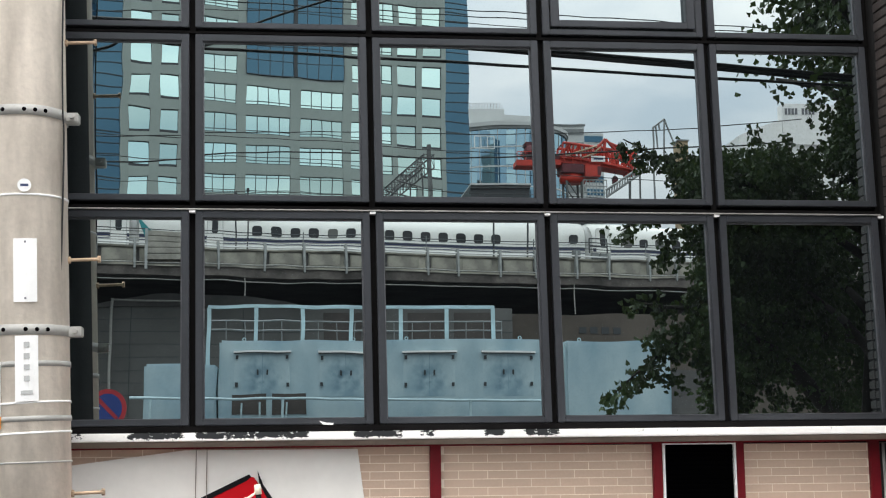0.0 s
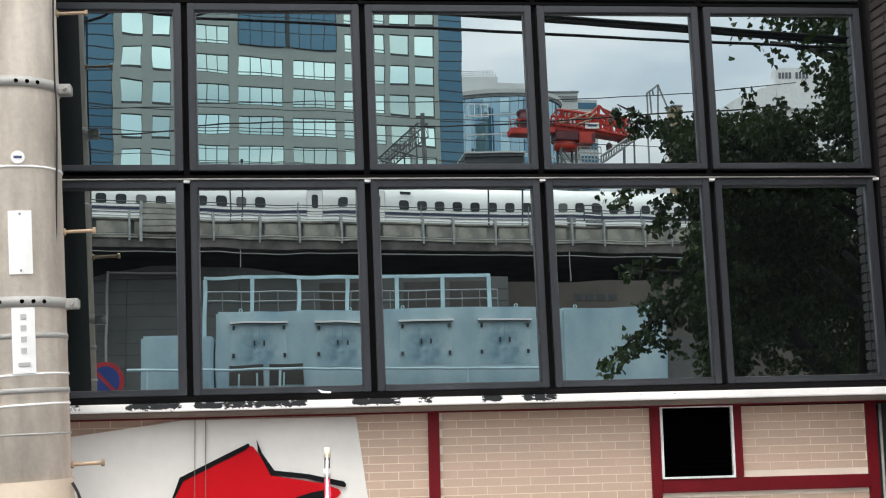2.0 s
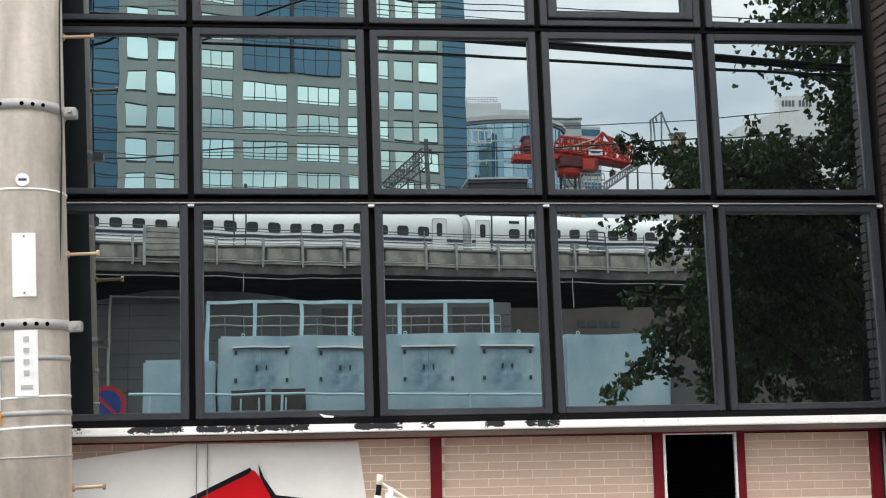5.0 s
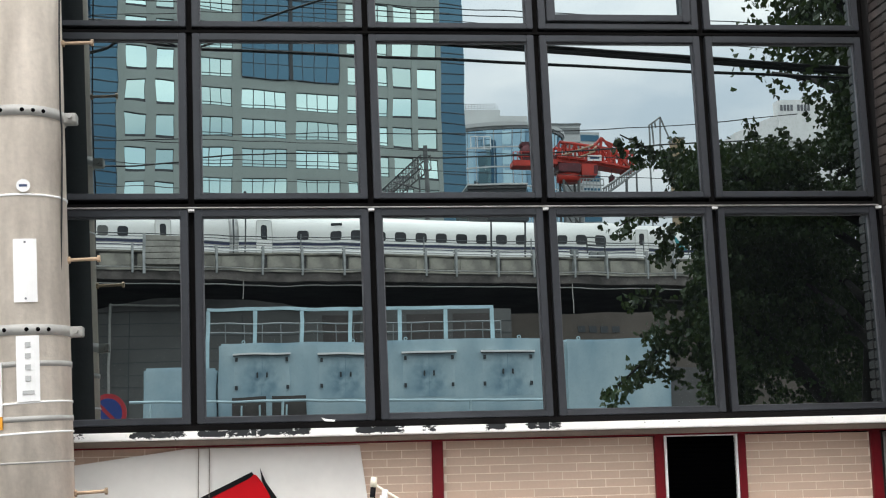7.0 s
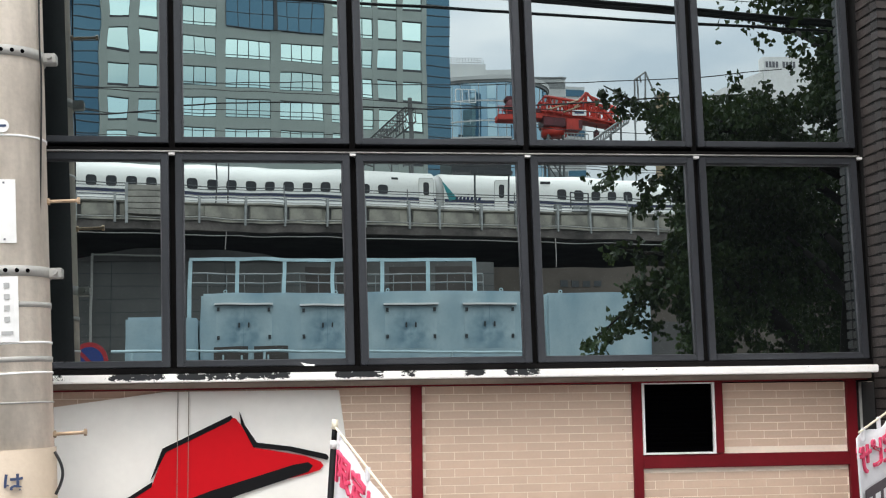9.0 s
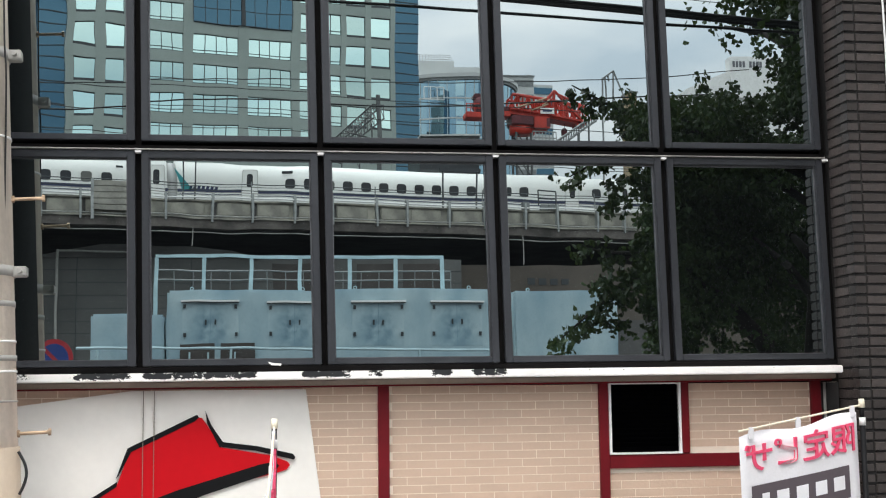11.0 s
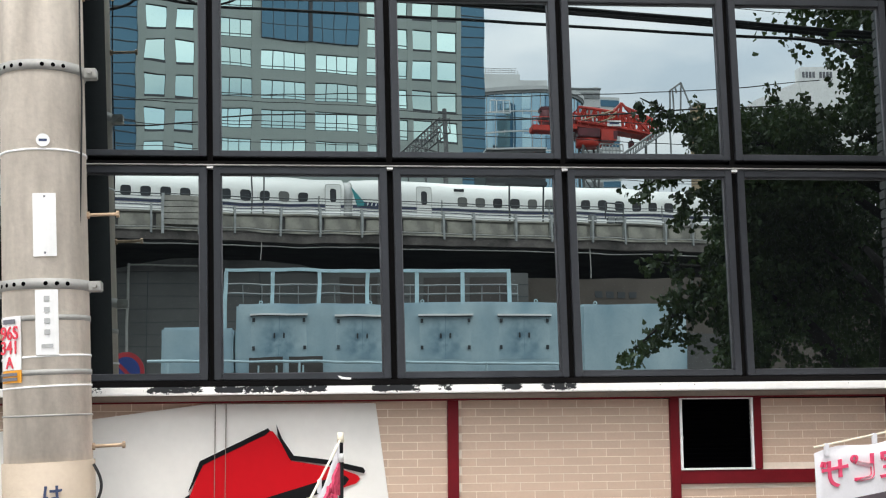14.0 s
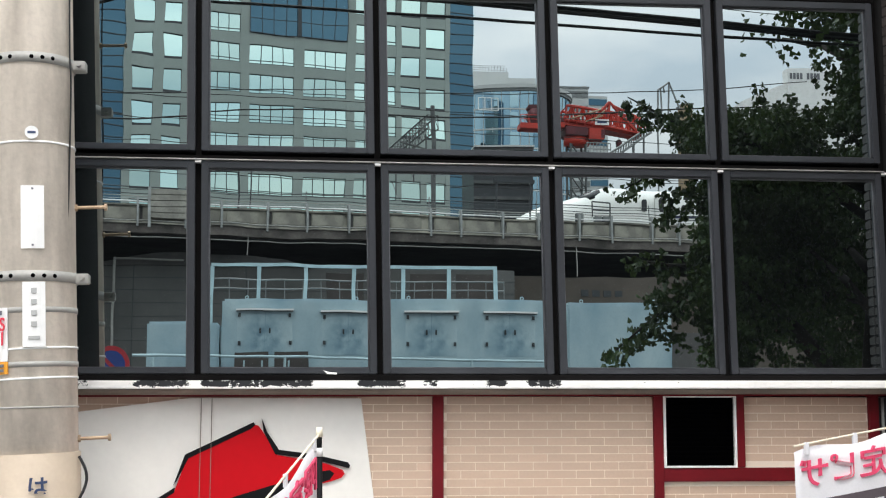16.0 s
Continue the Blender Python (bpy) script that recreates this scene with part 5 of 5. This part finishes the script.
part("wall", bx(0.200 * 290, 0.2345 * 290, -20, 0, -0.16, wz(0.2528, 290)), PALE, gb)
part("roof_edge", bx(0.199 * 290, 0.2352 * 290, -20.2, 0.3, wz(0.2528, 290), wz(0.2540, 290)), STEEL, gb)
part("stair_head", bx(0.2300 * 290, 0.2340 * 290, -6, -1, wz(0.2540, 290), wz(0.2557, 290)), PALE, gb)
for i in range(9):
    part("floor_band", bx(0.201 * 290, 0.234 * 290, 0, 0.15, wz(0.2500, 290) - i * 3.4 - 1.5, wz(0.2500, 290) - i * 3.4), STEEL, gb)
gb = thing("far_block", "low pale grey building far behind with window bands", "building", at=pose(0, far(320), 0))
part("wall", bx(0.226 * 320, 0.2495 * 320, -20, 0, -0.16, wz(0.2465, 320)), PALE, gb)
for i in range(10):
    part("window_band", bx(0.2335 * 320, 0.249 * 320, 0, 0.15, wz(0.2440, 320) - i * 3.4 - 1.6, wz(0.2440, 320) - i * 3.4), B_PANE, gb)
low = thing("low_building", "low dark building with curved bands behind the railway", "building", at=pose(0, far(120), 0))
part("wall", bx(0.143 * 120, 0.19 * 120, -8, 0, -0.16, wz(0.2040, 120)), LINE, low)
part("roof_edge", bx(0.143 * 120, 0.1905 * 120, -8, 0.4, wz(0.2040, 120), wz(0.2040, 120) + 0.16), PALE, low, "thin pale roof edge")
for i in range(8):
    part("floor_band", bx(0.143 * 120, 0.19 * 120, 0, 0.2, wz(0.2015, 120) - i * 1.5, wz(0.2015, 120) - i * 1.5 + 0.3), STEEL_D, low)

# white building with a number board
WD = 120.0
wb = thing("white_building", "plain white building with a rooftop board", "building")
part("wall", slab(bmesh.new(), [(0.36 * WD, 0), (0.6 * WD, 0), (0.6 * WD, wz(0.262, WD)), (0.397 * WD, wz(0.262, WD)), (0.36 * WD, wz(0.248, WD))], far(WD) - 8, far(WD)), WHITE, wb)
part("board", bx(0.3965 * WD, 0.48 * WD, far(WD) - 1, far(WD) + 0.3, wz(0.240, WD), wz(0.2745, WD)), WHITE, wb, "white board with dark print bars")
for i in range(9):
    if i != 4:
        x = (0.3985 + i * 0.0029) * WD
        part("print_bar", bx(x, x + 0.24, far(WD) + 0.3, far(WD) + 0.35, wz(0.2655, WD), wz(0.2705, WD)), INK, wb)

# red crane: a machine deck on a lattice mast, with its boom folded down over it
CD = 110.0
c0 = seen(0.2328, 0.2165, CD)
cr = thing("tower_crane", "red lattice crane head with a folded boom", "crane", at=pose(c0.x, c0.y, c0.z))


def lattice(bm, a, b, c, d, n, r, dy):
    """A braced panel between the chord a-b and the chord c-d, given in x and z, at depth dy."""
    a, b, c, d = (Vector((p[0], dy, p[1])) for p in (a, b, c, d))
    rod(bm, a, b, r * 1.5, 6)
    rod(bm, c, d, r * 1.5, 6)
    for i in range(n):
        p, q = a.lerp(b, i / n), a.lerp(b, (i + 1) / n)
        u, v = c.lerp(d, i / n), c.lerp(d, (i + 1) / n)
        rod(bm, p, u, r, 4)
        rod(bm, *((p, v) if i % 2 else (u, q)), r, 4)
    rod(bm, b, d, r, 4)


for dy in (-1.1, 1.1):
    bm = bmesh.new()
    lattice(bm, (-2.0, 2.15), (1.3, 1.75), (-2.1, 0.9), (1.4, 0.55), 7, 0.085, dy)
    part("boom", bm, CRANE, cr, "red lattice side of the folded boom")
    bm = bmesh.new()
    lattice(bm, (1.2, 1.8), (4.45, 1.25), (1.3, 0.5), (4.45, -0.05), 6, 0.085, dy)
    part("boom_head", bm, CRANE, cr, "red lattice side of the boom head")
    bm = bmesh.new()
    for a, b, r in (((1.0, 1.75), (1.75, 2.55), 0.13), ((1.75, 2.55), (2.1, 2.2), 0.12), ((2.1, 2.2), (4.35, 1.3), 0.13), ((1.75, 2.55), (1.5, 0.6), 0.14), ((2.1, 2.2), (4.1, 0.1), 0.16),
                    ((2.35, 2.1), (2.5, 0.4), 0.10), ((2.5, 0.4), (3.6, 1.55), 0.09), ((2.9, 0.3), (2.2, 1.5), 0.09), ((3.3, 1.7), (3.4, 0.15), 0.08)):
        rod(bm, (a[0], dy, a[1]), (b[0], dy, b[1]), r, 6)
    part("a_frame", bm, CRANE, cr, "red steel A-frame over the boom")
bm = bmesh.new()
for i in range(9):
    x = -2.0 + i * 0.8
    rod(bm, (x, -1.1, 2.1 - 0.12 * i), (x, 1.1, 2.1 - 0.12 * i), 0.07, 4)
    rod(bm, (x, -1.1, 0.85 - 0.11 * i), (x, 1.1, 0.85 - 0.11 * i), 0.07, 4)
part("cross_tube", bm, CRANE, cr)
bm = bmesh.new()
for a, b in (((-1.75, 0.95), (0.95, 1.85)), ((0.55, 1.2), (1.25, 1.75)), ((-0.4, 0.8), (1.1, 1.35))):
    rod(bm, (a[0], 1.35, a[1]), (b[0], 1.35, b[1]), 0.075, 6)
part("stay", bm, BOLT, cr, "pale weathered stay rods")
part("deck_beam", slab(bmesh.new(), [(-2.15, 1.05), (-2.15, 0.5), (1.3, 0.22), (4.5, -0.25), (4.5, 0.1), (1.3, 0.62)], -0.9, 0.9), CRANE, cr, "red steel deck beam")
part("machine_deck", bx(-2.1, -0.2, -1.2, 1.25, -0.45, 0.35, bevel=0.06), CRANE_D, cr, "dark red shaded machinery")
part("engine_house", bx(-0.15, 1.25, -1.2, 1.3, -0.75, 0.28, bevel=0.06), CRANE, cr, "red engine house")
part("house_louvre", bx(0.95, 1.28, -0.9, 1.32, -0.6, 0.15), CRANE_D, cr)
part("slewing_ring", rod(bmesh.new(), (-1.0, 0, -1.15), (-1.0, 0, -0.4), 1.1, 28), CRANE, cr, "red slewing ring", True)
part("end_block", bx(3.7, 4.6, -0.9, 0.9, -0.28, 0.12, bevel=0.05), CRANE, cr)
for i in range(5):
    part("sheave", rod(bmesh.new(), (3.45 + i * 0.17, 0.93, 0.36), (3.45 + i * 0.17, 1.05, 0.36), 0.14, 12), WHITE if i % 2 else HOLE, cr)
part("plate", bx(0.4, 1.65, 1.26, 1.32, 0.53, 1.03, bevel=0.01), WHITE, cr, "white maker's plate with a blue print bar")
part("plate_print", bx(0.6, 1.45, 1.32, 1.335, 0.70, 0.86), INK_BLUE, cr)
part("counterweight", bx(-5.95, -2.1, -0.9, 0.9, 0.25, 0.75, bevel=0.05), CRANE, cr, "red counterweight platform")
part("ballast", bx(-5.0, -2.2, -0.8, 0.8, 0.75, 1.15, bevel=0.05), CRANE_D, cr, "dark red ballast block")
part("winch", rod(bmesh.new(), (-4.7, -0.7, 1.5), (-4.7, 0.7, 1.5), 0.5, 18), CRANE_D, cr, "dark red winch drum", True)
part("winch_hood", bx(-5.2, -3.6, -0.5, 0.5, 1.85, 2.35, bevel=0.12), CRANE_D, cr, "dark red hood over the winch")
bm = bmesh.new()
for x in (-5.9, -5.55, -5.2, -4.2, -3.4):
    rod(bm, (x, 0.9, 0.7), (x, 0.9, 1.4), 0.035, 5)
for z in (1.05, 1.4):
    rod(bm, (-5.9, 0.9, z), (-3.4, 0.9, z), 0.03, 5)
for x in (-1.9, -1.2, -0.5, 0.2, 0.9):
    rod(bm, (x, 1.3, 0.35), (x, 1.3, 0.85), 0.03, 5)
rod(bm, (-1.9, 1.3, 0.85), (0.9, 1.3, 0.85), 0.03, 5)
for x in (4.2, 4.6, 4.95):
    rod(bm, (x, 0.8, 0.1), (x, 0.8, 1.0), 0.035, 5)
rod(bm, (4.2, 0.8, 1.0), (4.95, 0.8, 1.0), 0.03, 5)
part("guard_rail", bm, CRANE, cr, "thin red guard rail")
part("hook_block", bx(2.55, 3.0, -0.3, 0.3, -1.15, -0.45, bevel=0.1), CRANE_D, cr, "dark red hook block")
part("hook_rope", rod(bmesh.new(), (2.8, 0, -0.45), (2.8, 0, 0.3), 0.03, 5), CABLE, cr)
bm = bmesh.new()
for dx in (-1.7, -0.4):
    for dy in (-0.8, 0.8):
        rod(bm, (dx, dy, -c0.z - 0.16), (dx, dy, -1.1), 0.11, 5)
for i in range(13):
    for dy in (-0.8, 0.8):
        rod(bm, (-1.7, dy, -1.1 - i * 1.9), (-0.4, dy, -3.0 - i * 1.9), 0.06, 4)
        rod(bm, (-1.7, dy, -1.1 - i * 1.9), (-0.4, dy, -1.1 - i * 1.9), 0.06, 4)
part("mast", bm, STEEL_D, cr, "dark grey lattice mast")
bm = bmesh.new()
for z in (-1.0, -1.55, -2.1):
    rod(bm, (-0.3, 1.0, z), (1.8, 1.0, z), 0.06, 5)
for i in range(8):
    x = -0.3 + i * 0.3
    rod(bm, (x, 1.0, -1.0), (x, 1.0, -2.6), 0.04, 4)
part("access_cage", bm, STEEL_L, cr, "pale steel access cage under the deck")

# lattice stair beside the crane and bent lamp arm
ls = thing("lattice_ramp", "grey steel ladder arm rising beside the crane", "steelwork")
LA, LB = Vector((0.2505, 0.1960)), Vector((0.2850, 0.2195))
for off in (0.0, 0.0055):
    part("side_rail", rod(bmesh.new(), seen(LA.x, LA.y + off, 90), seen(LB.x, LB.y + off, 90), 0.085, 6), STEEL, ls)
for i in range(17):
    q = LA.lerp(LB, i / 16)
    part("rung", rod(bmesh.new(), seen(q.x, q.y, 90), seen(q.x + 0.0008, q.y + 0.0055, 90), 0.055, 5), STEEL, ls)
part("support", rod(bmesh.new(), seen(0.270, 0.209, 90), Vector((0.270 * 90, far(90), -0.16)), 0.10, 8), STEEL_D, ls)
part("support", rod(bmesh.new(), seen(0.2785, 0.222, 90), Vector((0.2785 * 90, far(90), -0.16)), 0.07, 8), STEEL_D, ls)
ha = thing("hooked_mast", "grey steel mast with a bent top", "mast")
bm = bmesh.new()
for a, b in (((0.290, 0.15), (0.2903, 0.2530)), ((0.2903, 0.2530), (0.2998, 0.2603)), ((0.2998, 0.2603), (0.2985, 0.225)), ((0.2998, 0.2603), (0.3080, 0.2380)), ((0.2925, 0.2545), (0.2935, 0.235)), ((0.2950, 0.2565), (0.2957, 0.251))):
    rod(bm, seen(*a, 80), seen(*b, 80), 0.06, 6)
p = seen(0.290, 0.15, 80)
rod(bm, p, (p.x, p.y, -0.16), 0.12, 6)
part("post", bm, STEEL, ha)
tb = seen(0.3114, 0.2420, 90)
te = seen(0.3183, 0.2311, 90)
ch = thing("roof_hut", "small tan hut on a roof behind the tree", "hut")
part("wall", bx(tb.x, te.x, tb.y - 1.5, tb.y, -0.16, tb.z), SHED_T, ch)
part("roof", bx(tb.x - 0.08, te.x + 0.08, tb.y - 1.6, tb.y + 0.1, tb.z, tb.z + 0.1), STEEL, ch)

# ---- ginkgo tree beside the camera ----
TS = 10.0 / 12.2
tree = thing("ginkgo_tree", "street ginkgo tree with a dense dark green crown", "tree", at=pose(5.7 * TS, far(10.0), -0.05))
bm = bmesh.new()


def limb(pts, r0, r1):
    n = len(pts) - 1
    for i in range(n):
        ra, rb_ = r0 + (r1 - r0) * i / n, r0 + (r1 - r0) * (i + 1) / n
        rod(bm, pts[i], pts[i + 1], ra, 10, rb_)


limb([(0, 0, -0.52), (0.02, 0.03, 1.2), (-0.05, 0, 2.3), (0.05, 0, 3.6), (0.0, 0, 5.2), (0.05, 0, 7.6)], 0.22, 0.05)
limb([(-0.03, 0, 2.0), (-0.45, 0.1, 2.45), (-1.0, 0.2, 3.0), (-1.5, 0.25, 3.4)], 0.13, 0.04)
for a in range(11):
    th, z = a * 2.4, 2.6 + a * 0.42
    ln = 1.5 - 0.06 * a
    limb([(0, 0, z), (ln * 0.5 * math.cos(th), ln * 0.5 * math.sin(th), z + 0.35), (ln * math.cos(th), ln * math.sin(th), z + 0.55)], 0.06, 0.015)
for tw in (((-1.0, 0.2, 3.0), (-1.6, 0.1, 3.45), (-2.12, 0, 3.13), (-2.6, 0, 2.72)), ((-0.1, 0, 3.2), (-1.6, 0, 3.5), (-2.1, 0, 3.54), (-2.45, 0, 3.59)),
           ((0, 0, 4.0), (-1.2, 0, 4.75), (-1.9, 0, 4.61), (-2.5, 0, 4.27)), ((0, 0, 4.3), (-1.2, 0, 4.8), (-1.99, 0, 4.93), (-2.45, 0, 5.16))):
    limb(tw, 0.045, 0.006)
bmesh.ops.scale(bm, vec=(TS, TS, TS), verts=bm.verts[:])
bmesh.ops.translate(bm, vec=(0, 0, 2.15 * (1 - TS)), verts=bm.verts[:])
part("trunk", bm, BARK, tree, "rough grey-brown trunk and limbs", True)


def leaves():
    """Fan-shaped leaves in tufts: a shaded crown and sprays that reach out to one side."""
    rg = np.random.default_rng(7)
    cen, size, num = [], [], []

    def clump(x, y, z, sp, tufts, k, s):
        # nearer and farther clumps keep the crown's outline as seen along the street
        x, z = x - 0.33 * y, z - (z - 2.1) / 12.2 * y
        for i in range(tufts):
            cen.append((x + rg.normal(0, sp), y + rg.normal(0, sp), z + rg.normal(0, sp)))
            num.append(k), size.append(s)

    ez = (2.4, 2.9, 3.3, 3.5, 3.95, 4.4, 4.78, 4.9, 4.98, 5.05, 5.15, 5.45, 5.75, 6.2, 9.0)
    ex = (-1.80, -1.76, -1.85, -1.88, -1.75, -1.80, -1.98, -1.80, -1.15, -0.75, -0.38, -0.27, -0.16, 0.0, 0.0)
    for i in range(1500):
        z = rg.uniform(2.4, 7.2)
        e = float(np.interp(z, ez, ex)) + 0.10
        x = e + 1.25 * rg.random() ** 1.3
        if z < 3.0 and -1.42 < x < -0.2 and rg.random() < 0.92:
            continue
        clump(x, rg.uniform(-0.9, 0.9), z, 0.085, 5, 9, 0.060)
    # shaded inner side round the trunk
    for i in range(3300):
        z = rg.uniform(2.5, 8.0)
        x = rg.uniform(-1.5 if z < 4.7 else 0.1, 3.4)
        if z < 2.98 and -1.35 < x < -0.25 and rg.random() < 0.8:
            continue
        clump(x, rg.uniform(-2.7, -0.6), z, 0.11, 5, 8, 0.064)
    # unseen high crown and overhang above the pavement, added to shade the leaves below
    for i in range(4200):
        y = rg.uniform(-2.8, 2.8)
        z = rg.uniform(6.6 if y < 1.2 else 5.3, 9.6)
        x = rg.uniform(0.1 if y < 1.2 else -0.2 - 0.44 * y, 4.6)
        cen.append((x, y, z)), num.append(24), size.append(-0.09)
    # sprays: tufts hanging from thin twigs
    for path, dense in ((((-1.6, 3.45), (-1.92, 3.30), (-2.12, 3.12), (-2.32, 2.93), (-2.52, 2.74), (-2.68, 2.62)), 1.0),
                        (((-1.7, 3.1), (-1.95, 3.05), (-2.2, 3.15)), 0.8), (((-1.6, 3.52), (-1.86, 3.53), (-2.1, 3.53), (-2.29, 3.57), (-2.49, 3.58)), 0.6),
                        (((-1.7, 4.68), (-1.9, 4.60), (-2.06, 4.50), (-2.21, 4.41), (-2.39, 4.31), (-2.55, 4.24)), 0.9), (((-1.7, 4.1), (-2.0, 4.05), (-2.16, 3.98)), 0.8),
                        (((-1.6, 4.9), (-1.99, 4.86), (-2.29, 4.98), (-2.47, 5.12)), 1.0), (((-1.8, 4.88), (-2.0, 4.98), (-2.04, 5.08)), 0.5), (((-1.7, 4.88), (-1.85, 5.0), (-1.80, 5.1)), 0.5),
                        (((-1.6, 4.9), (-1.6, 5.02), (-1.62, 5.14)), 0.5), (((-1.3, 4.92), (-1.2, 5.1), (-1.05, 5.28)), 0.6), (((-1.85, 3.3), (-2.1, 3.32), (-2.28, 3.22)), 0.8), (((-1.85, 2.95), (-2.05, 2.85), (-2.25, 2.86)), 0.6), (((-1.8, 4.3), (-1.95, 4.25), (-2.12, 4.16)), 0.7), (((-0.3, 5.3), (-0.5, 5.55), (-0.5, 5.7)), 0.5),
                        (((-0.2, 5.6), (-0.42, 5.85), (-0.4, 6.0)), 0.5), (((-0.2, 5.9), (-0.4, 6.1), (-0.75, 6.12)), 0.5)):
        for (x0, z0), (x1, z1) in zip(path, path[1:]):
            for i in range(max(2, int(18 * dense * math.hypot(x1 - x0, z1 - z0) / 0.28))):
                t = rg.random()
                cen.append((x0 + (x1 - x0) * t + rg.normal(0, 0.045), rg.normal(0, 0.13), z0 + (z1 - z0) * t + rg.normal(0, 0.05)))
                num.append(5), size.append(0.072)
    cen, size, num = np.array(cen), np.array(size), np.array(num)
    idx = np.repeat(np.arange(len(cen)), num)
    m = len(idx)
    pos = cen[idx] + rg.normal(0, 1, (m, 3)) * np.where(size > 0, 0.03, 0.2)[idx][:, None]
    shape = np.array([(0, 0, 0), (-0.46, 0.05, -0.60), (-0.18, 0.0, -0.86), (0.0, -0.04, -0.72), (0.18, 0.0, -0.86), (0.46, 0.05, -0.60)])
    a, b, c = rg.uniform(-0.9, 0.9, m), rg.uniform(-0.9, 0.9, m), rg.uniform(0, 6.28, m)
    s = np.abs(size)[idx] * rg.uniform(0.75, 1.2, m)
    v = shape[None] * s[:, None, None]
    x, y, z = v[..., 0], v[..., 1], v[..., 2]
    y, z = y * np.cos(a)[:, None] - z * np.sin(a)[:, None], y * np.sin(a)[:, None] + z * np.cos(a)[:, None]
    x, z = x * np.cos(b)[:, None] + z * np.sin(b)[:, None], -x * np.sin(b)[:, None] + z * np.cos(b)[:, None]
    x, y = x * np.cos(c)[:, None] - y * np.sin(c)[:, None], x * np.sin(c)[:, None] + y * np.cos(c)[:, None]
    verts = (np.stack((x, y, z), -1) + pos[:, None, :]).reshape(-1, 3)
    verts = verts * TS + np.array((0, 0, 2.15 * (1 - TS)))
    k = (np.arange(m) * 6)[:, None]
    faces = np.concatenate((k + np.array([[0, 1, 2, 3]]), k + np.array([[0, 3, 4, 5]])))
    me = bpy.data.meshes.new("crown")
    me.from_pydata(verts.tolist(), [], faces.tolist())
    me.materials.append(LEAF)
    return me


part("crown", leaves(), LEAF, tree, "dark green fan-shaped leaves")


# ---- cream tiles of the ground floor wall ----
TL, TH, TJ = 0.1335, 0.0372, 0.0035


def tile_wall():
    me = mesh_of(bx(0, TL - TJ, WALL_Y, WALL_Y + 0.02, 0, TH - TJ), "brick", CREAM)
    wall = bpy.data.objects["wall_ground_floor"]
    rest_ = bmesh.new()
    for j in range(59):
        z = 2.168 - (j + 1) * TH
        off = 0.0 if j % 2 else TL / 2
        for xa, xb in ((-2.6, 0.668), (0.718, 1.698), (2.132, 2.742), (1.742, 2.742)):
            if xb == 2.742 and xa == 2.132 and z < 1.842:
                continue
            if xa == 1.742 and z > 1.778 - TH + 0.002:
                continue
            x = math.floor((xa - off) / TL) * TL + off
            while x < xb - 0.004:
                c0, c1 = max(x, xa + 0.001), min(x + TL - TJ, xb - 0.001)
                if c1 - c0 > 0.012:
                    if z > 1.66 and c0 > 0.30:
                        if abs(c1 - c0 - (TL - TJ)) < 0.002:
                            part("brick", me, CREAM, wall, at=pose(x, 0, z))
                        else:
                            part("brick", bx(c0, c1, WALL_Y, WALL_Y + 0.02, z, z + TH - TJ), CREAM, wall)
                    else:
                        box(rest_, c0, c1, WALL_Y, WALL_Y + 0.02, z, z + TH - TJ)
                x += TL
    tagged(part("brickwork", rest_, CREAM, wall), kind="stuff")


tile_wall()


# ---- what moves ----
def motions():
    m = pose(*VORG, 0, 0, VTURN)
    rows = []
    for i in range(9):
        t = i * 2.0
        rows.append((t, m @ Matrix.Translation((-7.75 + 18.6 * t, TRAIN_Y, RAIL_Z))))
    walk(train, rows)
    walk(banner_a, [(t, pose(0.16, -0.62, 0.0, rx, ry, 0)) for t, rx, ry in SWAY])
    walk(flag_a, [(t, pose(0, 0, 2.035, 0, 0, a)) for t, a in TURN_A])
    walk(flag_b, [(t, pose(0, 0, 2.085, 0, 0, a)) for t, a in TURN_B])


SWAY = [(0.0, 0, -7.05), (0.3, 0, -5.82), (0.6, 0, -4.51), (1.0, 0, -3.66), (1.3, 0, -2.45), (1.6, 0, -1.04), (2.0, 0, 0.90), (2.5, 0, 2.57), (3.0, 0, 3.97), (3.5, 0, 4.42), (4.0, 0, 4.93), (4.5, 0, 5.63), (5.0, 0, 6.66), (7.5, 0, 5.54), (8.5, 0, 4.82), (9.0, 0, 3.78), (9.2, 0, 3.35), (11.3, 0, 0.48), (12.5, 0, 0.28), (13.5, 0, 0.54), (14.5, 0, -0.28), (16.0, 0, -0.56)]
TURN_A = [(0.0, -165), (0.6, -162), (1.0, -155), (1.3, -145), (1.6, -128), (2.0, -92), (2.5, -70), (3.0, -40), (3.5, -22), (4.5, -15), (7.5, -18), (8.0, -28), (8.5, -42), (9.0, -68), (9.2, -80),
          (11.3, -94), (12.0, -94), (13.0, -97), (14.0, -106), (14.5, -110), (15.0, -115), (16.0, -115)]
TURN_B = [(0.0, -95), (7.5, -95), (8.5, -100), (9.0, -131), (9.2, -140), (11.3, -176), (12.0, -178), (13.0, -172), (14.5, -174), (16.0, -175)]
motions()
